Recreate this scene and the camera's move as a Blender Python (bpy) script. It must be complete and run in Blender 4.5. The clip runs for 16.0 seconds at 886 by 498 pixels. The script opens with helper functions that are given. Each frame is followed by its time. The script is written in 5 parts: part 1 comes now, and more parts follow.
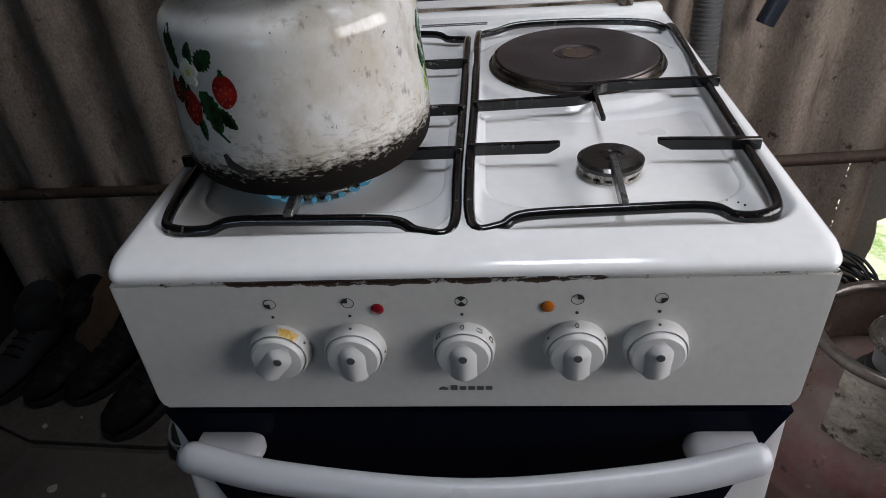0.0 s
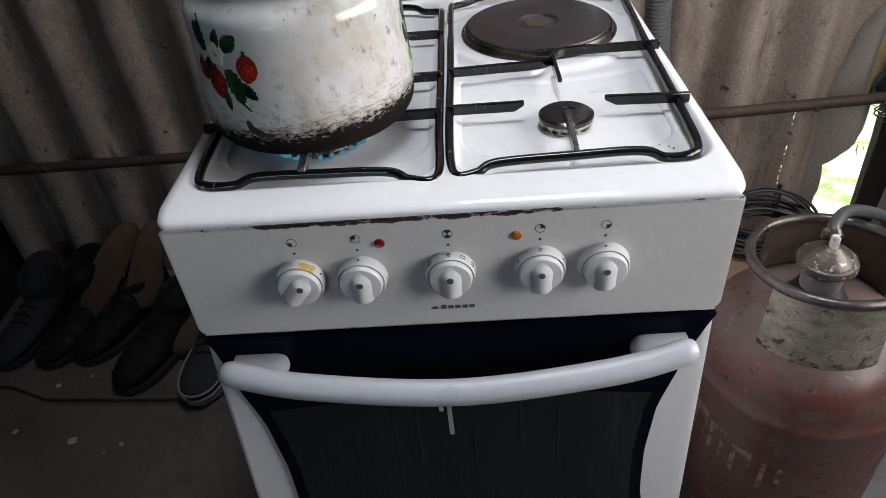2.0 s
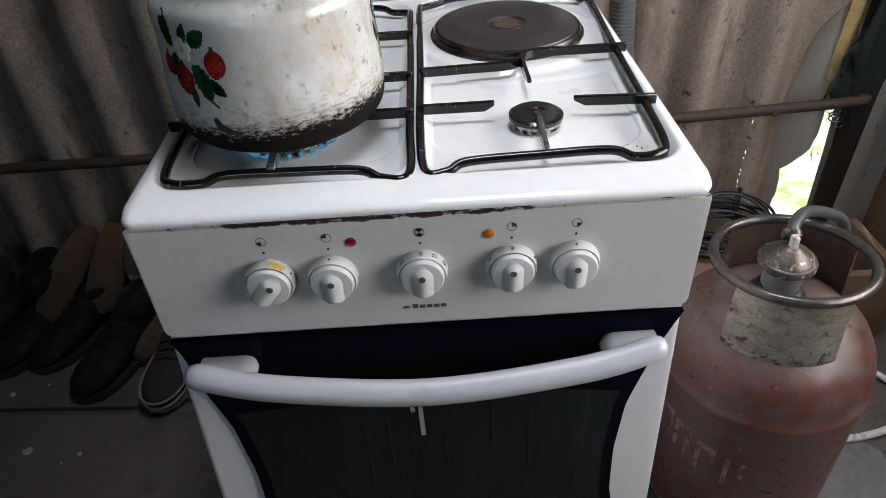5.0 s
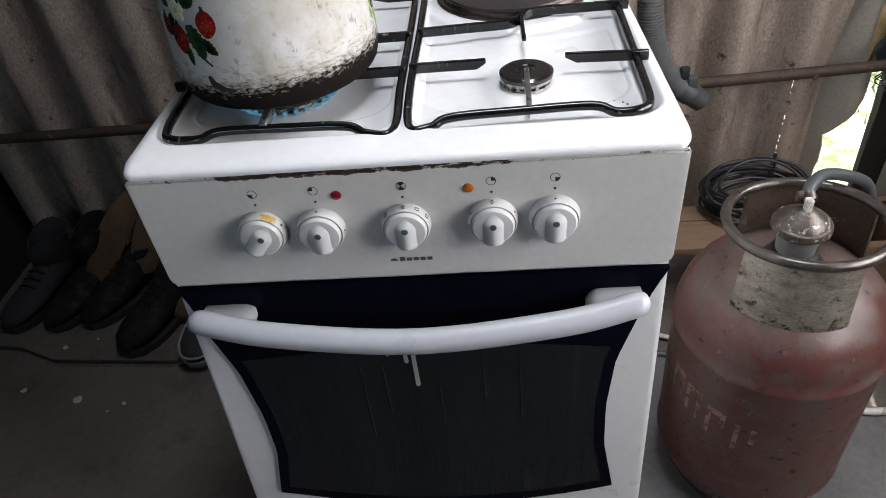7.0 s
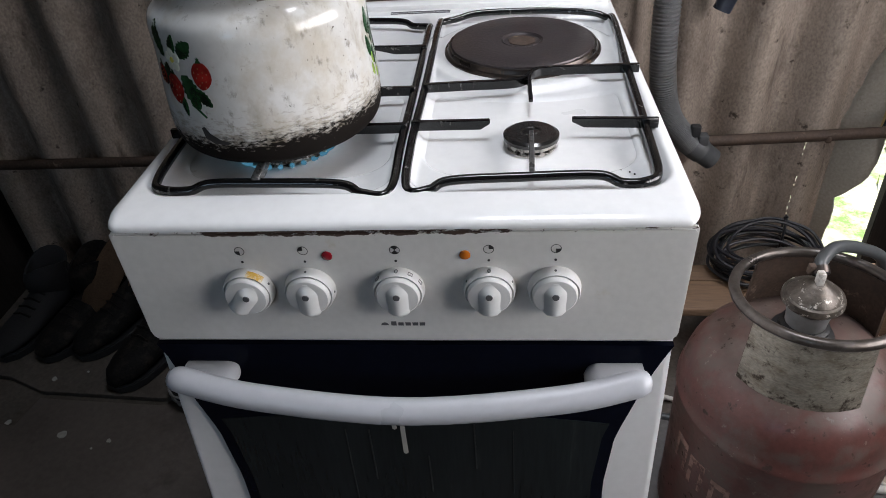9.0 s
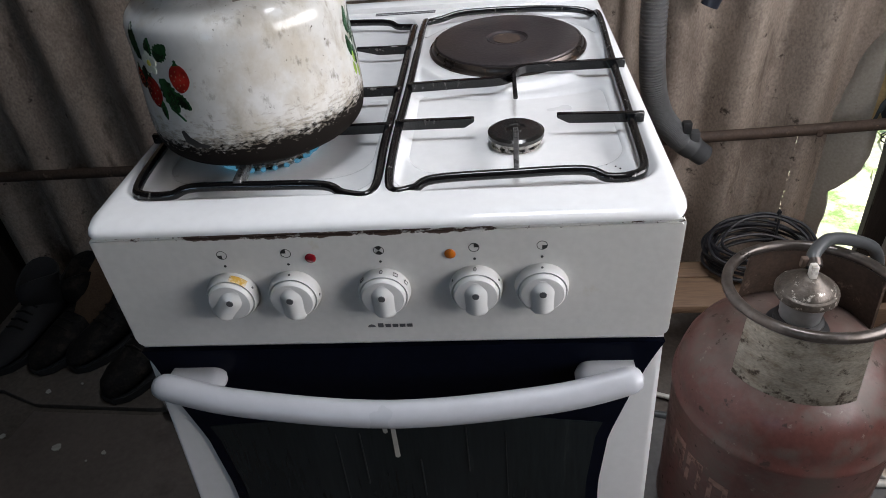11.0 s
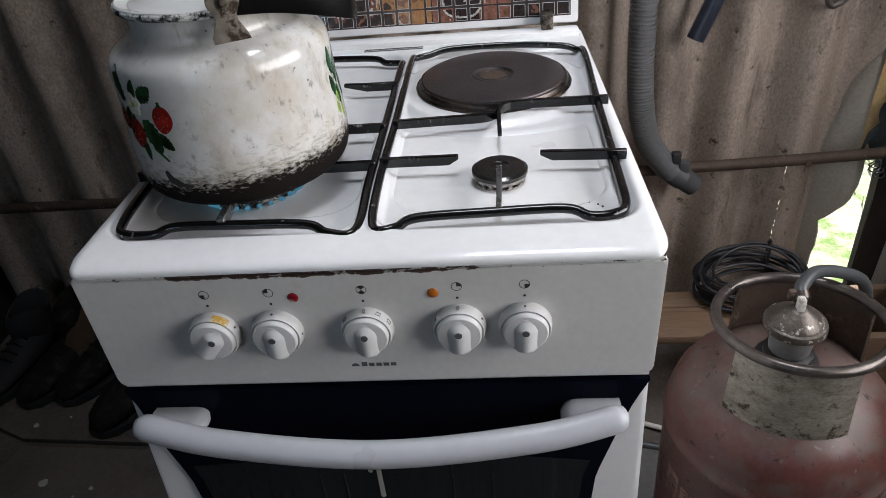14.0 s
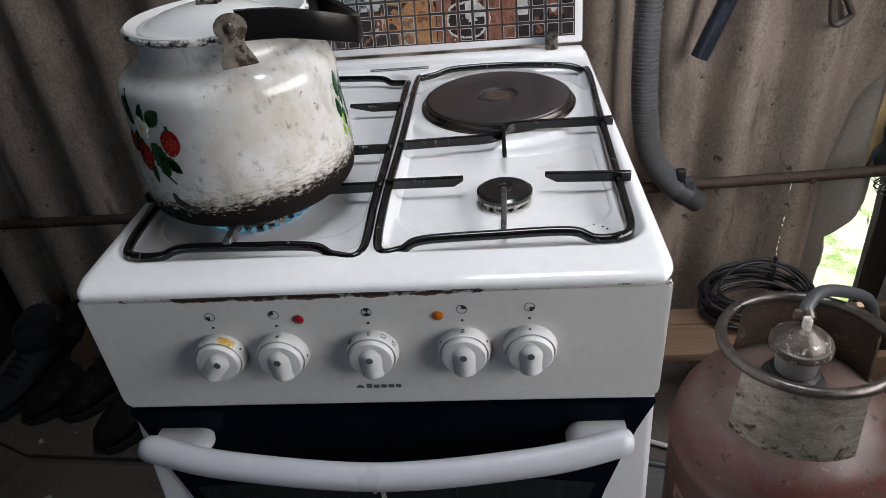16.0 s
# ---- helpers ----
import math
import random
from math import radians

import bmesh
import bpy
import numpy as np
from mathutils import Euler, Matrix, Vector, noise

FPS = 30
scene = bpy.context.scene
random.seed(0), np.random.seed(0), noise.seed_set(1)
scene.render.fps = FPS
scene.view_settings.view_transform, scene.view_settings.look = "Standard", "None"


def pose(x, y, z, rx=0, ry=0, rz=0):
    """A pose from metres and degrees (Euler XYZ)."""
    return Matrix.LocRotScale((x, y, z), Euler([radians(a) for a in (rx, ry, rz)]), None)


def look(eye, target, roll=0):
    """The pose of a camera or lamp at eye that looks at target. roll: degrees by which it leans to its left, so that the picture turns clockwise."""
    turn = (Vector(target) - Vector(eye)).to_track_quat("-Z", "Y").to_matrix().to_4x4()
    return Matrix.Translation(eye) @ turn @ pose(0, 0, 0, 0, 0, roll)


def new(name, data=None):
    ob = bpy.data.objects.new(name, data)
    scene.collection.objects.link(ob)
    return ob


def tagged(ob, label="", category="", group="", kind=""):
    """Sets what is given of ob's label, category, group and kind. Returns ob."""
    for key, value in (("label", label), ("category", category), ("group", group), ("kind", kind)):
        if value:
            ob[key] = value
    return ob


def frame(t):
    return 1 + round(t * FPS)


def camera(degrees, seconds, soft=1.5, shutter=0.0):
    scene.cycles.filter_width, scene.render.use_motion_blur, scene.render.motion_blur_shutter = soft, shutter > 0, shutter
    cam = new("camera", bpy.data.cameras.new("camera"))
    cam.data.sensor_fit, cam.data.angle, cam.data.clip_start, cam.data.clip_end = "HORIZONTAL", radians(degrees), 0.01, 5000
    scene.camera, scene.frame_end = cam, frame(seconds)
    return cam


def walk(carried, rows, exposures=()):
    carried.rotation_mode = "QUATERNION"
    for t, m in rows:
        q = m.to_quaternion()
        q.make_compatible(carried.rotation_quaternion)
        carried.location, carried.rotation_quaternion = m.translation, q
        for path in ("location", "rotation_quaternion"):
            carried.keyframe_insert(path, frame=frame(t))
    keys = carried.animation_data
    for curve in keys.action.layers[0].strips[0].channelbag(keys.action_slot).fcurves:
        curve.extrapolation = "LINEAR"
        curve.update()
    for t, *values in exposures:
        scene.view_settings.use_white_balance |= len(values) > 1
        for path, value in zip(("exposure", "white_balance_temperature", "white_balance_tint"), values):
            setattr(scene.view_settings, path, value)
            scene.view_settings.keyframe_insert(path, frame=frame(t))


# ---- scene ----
cam = camera(66.9, 16.0, soft=0.7)
DOOR_W, WIN_W, FILL_W = 9.6, 1.15, 9.7
EXPO = [(0.0, 1.03), (1.5, 1.44), (3.5, 1.54), (6.5, 1.64), (7.0, 1.76), (7.6, 1.64), (8.1, 1.50), (9.0, 1.48), (12.0, 1.40), (12.5, 1.35), (16.0, 1.3)]
PATH = [
    (0, (0.025, -0.355, 1.121), (-0.134, 1.276, -0.026), -4.5),
    (0.2, (0.020, -0.398, 1.148), (-0.085, 1.240, 0.005), -4.7),
    (0.5, (0.021, -0.44, 1.167), (-0.035, 1.195, 0.017), -5.3),
    (1, (0.027, -0.455, 1.179), (-0.071, 1.154, -0.004), -7.2),
    (1.5, (0.037, -0.461, 1.167), (-0.047, 1.091, -0.092), -6.2),
    (2, (0.024, -0.456, 1.171), (-0.075, 1.112, -0.067), -5.6),
    (2.5, (0.021, -0.459, 1.167), (-0.006, 1.092, -0.096), -3.4),
    (3, (0.026, -0.464, 1.165), (0.035, 1.082, -0.103), -3.4),
    (3.5, (0.02, -0.462, 1.166), (0.028, 1.087, -0.099), -2.5),
    (3.7, (0.017, -0.46, 1.17), (0.028, 1.113, -0.065), -2.6),
    (5.8, (0.021, -0.458, 1.164), (0.024, 1.119, -0.065), -3.8),
    (6, (0.026, -0.462, 1.165), (0.042, 1.116, -0.063), -3.6),
    (6.5, (0.046, -0.483, 1.16), (0.09, 1.053, -0.119), -4.1),
    (6.8, (0.071, -0.477, 1.166), (0.026, 1.039, -0.137), -5.3),
    (7, (0.081, -0.484, 1.16), (-0.078, 1.041, -0.124), -6.7),
    (7.5, (0.09, -0.472, 1.169), (-0.116, 1.113, -0.033), -3.8),
    (8, (0.086, -0.46, 1.173), (-0.085, 1.149, -0.001), -5.1),
    (8.5, (0.086, -0.454, 1.168), (-0.086, 1.141, -0.027), -4.5),
    (9, (0.09, -0.445, 1.164), (-0.085, 1.144, -0.037), -4.3),
    (11.3, (0.103, -0.441, 1.155), (-0.072, 1.161, -0.03), -5.7),
    (11.5, (0.105, -0.44, 1.155), (-0.074, 1.175, -0.012), -5.7),
    (12, (0.107, -0.425, 1.172), (-0.043, 1.252, 0.093), -4.4),
    (12.3, (0.107, -0.415, 1.195), (-0.041, 1.293, 0.165), -3.9),
    (12.5, (0.111, -0.422, 1.186), (-0.049, 1.292, 0.168), -4.6),
    (12.8, (0.108, -0.418, 1.179), (-0.034, 1.237, 0.065), -4.1),
    (13, (0.112, -0.426, 1.162), (-0.028, 1.212, 0.023), -4.6),
    (13.5, (0.112, -0.431, 1.159), (-0.029, 1.191, -0.003), -5.0),
    (14, (0.113, -0.434, 1.163), (-0.046, 1.209, 0.034), -5.4),
    (14.5, (0.114, -0.436, 1.166), (-0.049, 1.213, 0.047), -5.4),
    (15, (0.114, -0.435, 1.167), (-0.051, 1.212, 0.043), -5.4),
    (15.5, (0.114, -0.433, 1.168), (-0.042, 1.215, 0.046), -5.3),
    (16, (0.113, -0.431, 1.171), (-0.058, 1.233, 0.074), -5.5),
]
walk(cam, [(t, look(eye, target, roll)) for t, eye, target, roll in PATH], EXPO)

# ---- light ----
world = bpy.data.worlds.new("world")
scene.world = world
world.use_nodes = True
wn = world.node_tree.nodes
sky = wn.new("ShaderNodeTexSky")
sky.sky_type, sky.sun_disc = "NISHITA", False
sky.sun_elevation, sky.sun_rotation = radians(52), radians(-12)
wn["Background"].inputs["Strength"].default_value = 0.12
world.node_tree.links.new(sky.outputs[0], wn["Background"].inputs["Color"])


def lamp(name, kind, m, energy, color=(1, 1, 1), size=None):
    data = bpy.data.lights.new(name, kind)
    data.energy, data.color = energy, color
    if kind == "SUN":
        data.angle = radians(0.5)
    elif size:
        data.shape, data.size, data.size_y = "RECTANGLE", size[0], size[1]
    ob = new(name, data)
    ob.matrix_world = m
    return ob


lamp("sun", "SUN", look((1.5, 6, 8), (0, 0, 0)), 5.0, (1, 0.95, 0.86))
# daylight in the wide side window and small front window; overhead fill is added
lamp("side_window_daylight", "AREA", look((1.215, -0.24, 1.25), (0, -0.24, 1.05)), DOOR_W, (1.0, 0.945, 0.93), (1.3, 0.7))
lamp("window_daylight", "AREA", look((-0.85, -2.16, 1.55), (-0.15, 0.1, 0.9)), WIN_W, (0.62, 0.82, 1.0), (0.5, 0.45))
lamp("overhead_fill", "AREA", look((0.3, 0.37, 2.98), (0.3, 0.3701, 0)), FILL_W, (0.90, 0.935, 1.0), (0.58, 0.68))


# ---- materials ----
def mat(name, color, rough=0.5, metal=0.0, var=0.25, scale=8.0, fine=90.0, bump=0.15, dirt=None, dirt_at=0.6, dirt_scale=14.0, dirt_soft=0.08,
        coat=0.0, spec=0.5, stretch=(1, 1, 1), rough_var=0.15, emit=None, power=1.0):
    m = bpy.data.materials.new(name)
    m.use_nodes = True
    n, l = m.node_tree.nodes, m.node_tree.links
    b = n["Principled BSDF"]
    b.inputs["Roughness"].default_value, b.inputs["Metallic"].default_value = rough, metal
    b.inputs["Coat Weight"].default_value, b.inputs["Coat Roughness"].default_value = coat, 0.08
    b.inputs["Specular IOR Level"].default_value = spec
    if emit:
        b.inputs["Emission Color"].default_value, b.inputs["Emission Strength"].default_value = (*emit, 1), power
    tc, mp = n.new("ShaderNodeTexCoord"), n.new("ShaderNodeMapping")
    mp.inputs["Scale"].default_value = stretch
    l.new(tc.outputs["Object"], mp.inputs[0])
    big, small = n.new("ShaderNodeTexNoise"), n.new("ShaderNodeTexNoise")
    big.inputs["Scale"].default_value, big.inputs["Detail"].default_value = scale, 6
    small.inputs["Scale"].default_value, small.inputs["Detail"].default_value = fine, 4
    l.new(mp.outputs[0], big.inputs["Vector"]), l.new(mp.outputs[0], small.inputs["Vector"])
    add = n.new("ShaderNodeMath")
    add.operation = "MULTIPLY_ADD"
    add.inputs[1].default_value = 0.5
    half = n.new("ShaderNodeMath")
    half.operation = "MULTIPLY"
    half.inputs[1].default_value = 0.5
    l.new(big.outputs[0], half.inputs[0]), l.new(small.outputs[0], add.inputs[0]), l.new(half.outputs[0], add.inputs[2])
    ramp = n.new("ShaderNodeValToRGB")
    lo, hi = [c * (1 - var) for c in color], [min(1, c * (1 + var * 0.7)) for c in color]
    ramp.color_ramp.elements[0].position, ramp.color_ramp.elements[0].color = 0.33, (*lo, 1)
    ramp.color_ramp.elements[1].position, ramp.color_ramp.elements[1].color = 0.67, (*hi, 1)
    l.new(add.outputs[0], ramp.inputs[0])
    out = ramp.outputs[0]
    if dirt:
        dn, dr, mix = n.new("ShaderNodeTexNoise"), n.new("ShaderNodeValToRGB"), n.new("ShaderNodeMix")
        dn.inputs["Scale"].default_value, dn.inputs["Detail"].default_value, dn.inputs["Roughness"].default_value = dirt_scale, 8, 0.7
        l.new(mp.outputs[0], dn.inputs["Vector"])
        dr.color_ramp.elements[0].position, dr.color_ramp.elements[1].position = dirt_at, dirt_at + dirt_soft
        mix.data_type = "RGBA"
        mix.inputs["B"].default_value = (*dirt, 1)
        l.new(dn.outputs[0], dr.inputs[0]), l.new(dr.outputs[0], mix.inputs["Factor"]), l.new(out, mix.inputs["A"])
        out = mix.outputs["Result"]
    l.new(out, b.inputs["Base Color"])
    if rough_var:
        mr = n.new("ShaderNodeMapRange")
        mr.inputs["To Min"].default_value, mr.inputs["To Max"].default_value = max(0.02, rough - rough_var), min(1, rough + rough_var)
        l.new(big.outputs[0], mr.inputs["Value"]), l.new(mr.outputs[0], b.inputs["Roughness"])
    if bump:
        bp = n.new("ShaderNodeBump")
        bp.inputs["Strength"].default_value, bp.inputs["Distance"].default_value = bump, 0.002
        l.new(add.outputs[0], bp.inputs["Height"]), l.new(bp.outputs[0], b.inputs["Normal"])
    return m


def overlay(m, color, ranges, scale, at, soft, stretch=(1, 1, 1), rough=None, matte=False):
    """Stains laid over a material: noise above a threshold that a coordinate shifts. ranges: (axis, v0, v1, add0, add1)."""
    n, l = m.node_tree.nodes, m.node_tree.links
    b = n["Principled BSDF"]
    link = b.inputs["Base Color"].links[0]
    src = link.from_socket
    tc, mp, sep, nz = n.new("ShaderNodeTexCoord"), n.new("ShaderNodeMapping"), n.new("ShaderNodeSeparateXYZ"), n.new("ShaderNodeTexNoise")
    mp.inputs["Scale"].default_value = stretch
    nz.inputs["Scale"].default_value, nz.inputs["Detail"].default_value, nz.inputs["Roughness"].default_value = scale, 9, 0.65
    l.new(tc.outputs["Object"], mp.inputs[0]), l.new(mp.outputs[0], nz.inputs["Vector"]), l.new(tc.outputs["Object"], sep.inputs[0])
    total = nz.outputs[0]
    for axis, v0, v1, a0, a1 in ranges:
        mr, ad = n.new("ShaderNodeMapRange"), n.new("ShaderNodeMath")
        for key, v in (("From Min", v0), ("From Max", v1), ("To Min", a0), ("To Max", a1)):
            mr.inputs[key].default_value = v
        l.new(sep.outputs[axis], mr.inputs["Value"])
        l.new(total, ad.inputs[0]), l.new(mr.outputs[0], ad.inputs[1])
        total = ad.outputs[0]
    ramp, mix = n.new("ShaderNodeValToRGB"), n.new("ShaderNodeMix")
    ramp.color_ramp.elements[0].position, ramp.color_ramp.elements[1].position = at, min(1, at + soft)
    mix.data_type = "RGBA"
    mix.inputs["B"].default_value = (*color, 1)
    l.new(total, ramp.inputs[0]), l.new(ramp.outputs[0], mix.inputs["Factor"]), l.new(src, mix.inputs["A"])
    l.new(mix.outputs["Result"], b.inputs["Base Color"])
    if matte:
        sm = n.new("ShaderNodeMapRange")
        sm.inputs["To Min"].default_value, sm.inputs["To Max"].default_value = b.inputs["Specular IOR Level"].default_value, 0.06
        l.new(ramp.outputs[0], sm.inputs["Value"]), l.new(sm.outputs[0], b.inputs["Specular IOR Level"])
    if rough is not None:
        rm = n.new("ShaderNodeMix")
        if b.inputs["Roughness"].links:
            l.new(b.inputs["Roughness"].links[0].from_socket, rm.inputs["A"])
        else:
            rm.inputs["A"].default_value = b.inputs["Roughness"].default_value
        rm.inputs["B"].default_value = rough
        l.new(ramp.outputs[0], rm.inputs["Factor"]), l.new(rm.outputs["Result"], b.inputs["Roughness"])
    return m


M = {}
M["enamel"] = mat("white_enamel", (0.80, 0.805, 0.81), 0.09, var=0.05, scale=5, bump=0.02, rough_var=0.06, dirt=(0.55, 0.5, 0.44), dirt_at=0.71, dirt_scale=60)
M["panel"] = mat("panel_paint", (0.62, 0.61, 0.588), 0.34, var=0.07, scale=6, fine=140, bump=0.05, rough_var=0.08, dirt=(0.5, 0.45, 0.38), dirt_at=0.69, dirt_scale=40)
overlay(M["panel"], (0.055, 0.03, 0.022), [(2, 0.8388, 0.8440, -0.34, 0.12), (0, -0.185, -0.155, -0.2, 0.0), (0, 0.05, 0.12, 0.0, -0.2)], 150, 0.50, 0.05, stretch=(0.5, 1, 1), rough=0.8)
overlay(M["panel"], (0.34, 0.28, 0.2), [(2, 0.825, 0.85, -0.4, 0.0), (0, -0.12, -0.24, 0.0, 0.06)], 130, 0.53, 0.08, rough=0.6)
overlay(M["panel"], (0.50, 0.45, 0.33), [(2, 0.73, 0.85, -0.03, 0.02)], 22, 0.63, 0.16, (1, 1, 0.8))
M["knob"] = mat("knob_plastic", (0.63, 0.63, 0.62), 0.3, var=0.05, bump=0.03, rough_var=0.08)
M["door_white"] = mat("door_white", (0.77, 0.77, 0.77), 0.3, var=0.05, scale=4, bump=0.03, dirt=(0.5, 0.47, 0.42), dirt_at=0.72, dirt_scale=30)
M["handle"] = mat("handle_plastic", (0.44, 0.45, 0.48), 0.32, var=0.05, bump=0.04, dirt=(0.5, 0.47, 0.42), dirt_at=0.7, dirt_scale=50)
M["black_glass"] = mat("black_glass", (0.003, 0.004, 0.009), 0.1, var=0.3, bump=0.0, rough_var=0.04, spec=0.06)
M["oven_window"] = mat("oven_window", (0.012, 0.0155, 0.017), 0.16, var=0.3, scale=6, bump=0.0, rough_var=0.06, spec=0.22, dirt=(0.036, 0.040, 0.040), dirt_at=0.62, dirt_scale=16, dirt_soft=0.2, stretch=(3, 1, 0.25))
M["streak"] = mat("dried_streak", (0.018, 0.021, 0.022), 0.5, var=0.3, bump=0, spec=0.25)
M["grate"] = mat("grate_enamel", (0.005, 0.005, 0.0055), 0.15, var=0.5, scale=30, fine=300, bump=0.12, rough_var=0.12, dirt=(0.17, 0.165, 0.16), dirt_at=0.61, dirt_scale=110, dirt_soft=0.05)
M["iron"] = mat("hotplate_iron", (0.062, 0.052, 0.054), 0.40, 0.5, var=0.35, scale=20, fine=260, bump=0.3, dirt=(0.085, 0.06, 0.05), dirt_at=0.54, dirt_scale=22, dirt_soft=0.2)
overlay(M["iron"], (0.16, 0.10, 0.07), [], 170, 0.66, 0.04)
M["steel"] = mat("steel_trim", (0.075, 0.062, 0.056), 0.3, 0.9, var=0.25, scale=30, bump=0.1, dirt=(0.15, 0.1, 0.07), dirt_at=0.6, dirt_scale=60)
M["alu"] = mat("burner_alloy", (0.42, 0.40, 0.37), 0.3, 0.85, var=0.5, scale=40, bump=0.3, dirt=(0.06, 0.05, 0.04), dirt_at=0.50, dirt_scale=120)
M["worn"] = mat("worn_enamel", (0.11, 0.11, 0.11), 0.3, 0.4, var=0.5, scale=60, fine=300, bump=0.2, dirt=(0.02, 0.02, 0.02), dirt_at=0.55, dirt_scale=90)
M["cap"] = mat("burner_cap", (0.06, 0.058, 0.056), 0.15, 0.7, var=0.5, scale=60, bump=0.25, rough_var=0.12, dirt=(0.22, 0.21, 0.20), dirt_at=0.60, dirt_scale=110)
M["mark"] = mat("print_black", (0.02, 0.02, 0.02), 0.5, var=0.1, bump=0, rough_var=0)
M["grey"] = mat("print_grey", (0.09, 0.09, 0.095), 0.5, var=0.1, bump=0, rough_var=0)
M["red_lens"] = mat("red_lens", (0.26, 0.007, 0.016), 0.2, var=0.2, bump=0, coat=0.6)
M["amber_lens"] = mat("amber_lens", (0.48, 0.13, 0.01), 0.2, var=0.2, bump=0, coat=0.6)
M["yellow_stain"] = mat("yellow_stain", (0.58, 0.35, 0.05), 0.4, var=0.3, bump=0.1, dirt=(0.62, 0.58, 0.48), dirt_at=0.45, dirt_scale=190, dirt_soft=0.18)
M["kettle"] = mat("kettle_enamel", (0.60, 0.595, 0.58), 0.07, var=0.12, scale=14, bump=0.04, rough_var=0.06, dirt=(0.36, 0.32, 0.26), dirt_at=0.61, dirt_scale=45, dirt_soft=0.15)
overlay(M["kettle"], (0.50, 0.465, 0.405), [(2, 0.02, 0.16, 0.05, 0.0), (0, -0.05, 0.09, -0.05, 0.06)], 26, 0.50, 0.2, (1, 1, 0.8))
overlay(M["kettle"], (0.21, 0.19, 0.165), [(0, -0.05, 0.09, -0.02, 0.02)], 85, 0.585, 0.14, (1, 1, 0.6))
overlay(M["kettle"], (0.07, 0.055, 0.045), [(0, -0.05, 0.09, -0.02, 0.02)], 210, 0.68, 0.05)
overlay(M["kettle"], (0.36, 0.325, 0.275), [(0, -0.05, 0.09, -0.03, 0.03)], 36, 0.55, 0.2, (1, 1, 0.55))
overlay(M["kettle"], (0.20, 0.165, 0.12), [(2, 0.024, 0.066, 0.12, -0.20)], 160, 0.46, 0.26, (0.6, 0.6, 1.6), rough=0.35)
overlay(M["kettle"], (0.010, 0.008, 0.007), [(2, 0.010, 0.047, 0.42, -0.29), (0, -0.1, 0.1, -0.05, 0.07)], 250, 0.43, 0.22, (0.6, 0.6, 1.5), rough=0.7, matte=True)
overlay(M["kettle"], (0.05, 0.04, 0.035), [(0, -0.06, 0.05, -0.05, 0.0)], 120, 0.665, 0.03, (1.6, 1.6, 0.7))
M["lid_white"] = mat("lid_enamel", (0.82, 0.82, 0.80), 0.12, var=0.05, bump=0.02, rough_var=0.05, dirt=(0.4, 0.36, 0.3), dirt_at=0.7, dirt_scale=60)
M["chipped"] = mat("chipped_rim", (0.74, 0.74, 0.72), 0.25, var=0.1, bump=0.1, dirt=(0.03, 0.03, 0.035), dirt_at=0.46, dirt_scale=60)
M["bakelite"] = mat("black_plastic", (0.0035, 0.0035, 0.004), 0.2, var=0.3, scale=20, bump=0.08, rough_var=0.1)
M["old_metal"] = mat("tarnished_metal", (0.22, 0.195, 0.165), 0.38, 0.85, var=0.5, scale=40, bump=0.3, dirt=(0.05, 0.035, 0.025), dirt_at=0.49, dirt_scale=70)
M["berry"] = mat("berry_red", (0.27, 0.016, 0.012), 0.2, var=0.6, scale=90, bump=0.02)
M["seed"] = mat("berry_seed", (0.24, 0.075, 0.03), 0.3, var=0.1, bump=0)
M["leaf"] = mat("leaf_green", (0.016, 0.062, 0.022), 0.2, var=0.9, scale=70, bump=0.02)
M["leaf_light"] = mat("leaf_light", (0.25, 0.36, 0.08), 0.2, var=0.3, scale=70, bump=0.02)
M["petal"] = mat("petal_white", (0.8, 0.8, 0.68), 0.2, var=0.1, bump=0)
M["petal_mid"] = mat("petal_yellow", (0.7, 0.6, 0.12), 0.2, var=0.1, bump=0)
M["soot"] = mat("soot", (0.012, 0.011, 0.011), 0.7, var=0.4, bump=0.3)
M["flame"] = mat("gas_flame", (0.02, 0.05, 0.1), 0.5, var=0.0, bump=0, rough_var=0, emit=(0.14, 0.5, 0.75), power=0.11)
M["slate"] = mat("asbestos_slate", (0.335, 0.275, 0.23), 0.9, var=0.42, scale=5, fine=210, bump=1.0, dirt=(0.12, 0.092, 0.072), dirt_at=0.52, dirt_scale=7, dirt_soft=0.25, spec=0.2, stretch=(1, 1, 0.7))
overlay(M["slate"], (0.07, 0.055, 0.045), [], 32, 0.62, 0.08)
overlay(M["slate"], (0.46, 0.42, 0.36), [], 120, 0.68, 0.04)
overlay(M["slate"], (0.09, 0.07, 0.056), [], 16, 0.57, 0.16, (1, 1, 0.3))
overlay(M["slate"], (0.05, 0.04, 0.034), [], 140, 0.685, 0.03, (1, 1, 0.6))
M["slate_light"] = mat("slate_light", (0.40, 0.37, 0.32), 0.9, var=0.2, scale=6, fine=160, bump=0.4, dirt=(0.2, 0.17, 0.13), dirt_at=0.6, dirt_scale=12, spec=0.2)
M["rust"] = mat("rusty_iron", (0.075, 0.05, 0.037), 0.7, 0.3, var=0.45, scale=30, fine=200, bump=0.4, dirt=(0.2, 0.15, 0.11), dirt_at=0.6, dirt_scale=40)
M["ring"] = mat("worn_ring", (0.115, 0.102, 0.093), 0.32, 0.7, var=0.4, scale=25, bump=0.3, dirt=(0.085, 0.072, 0.064), dirt_at=0.5, dirt_scale=30)
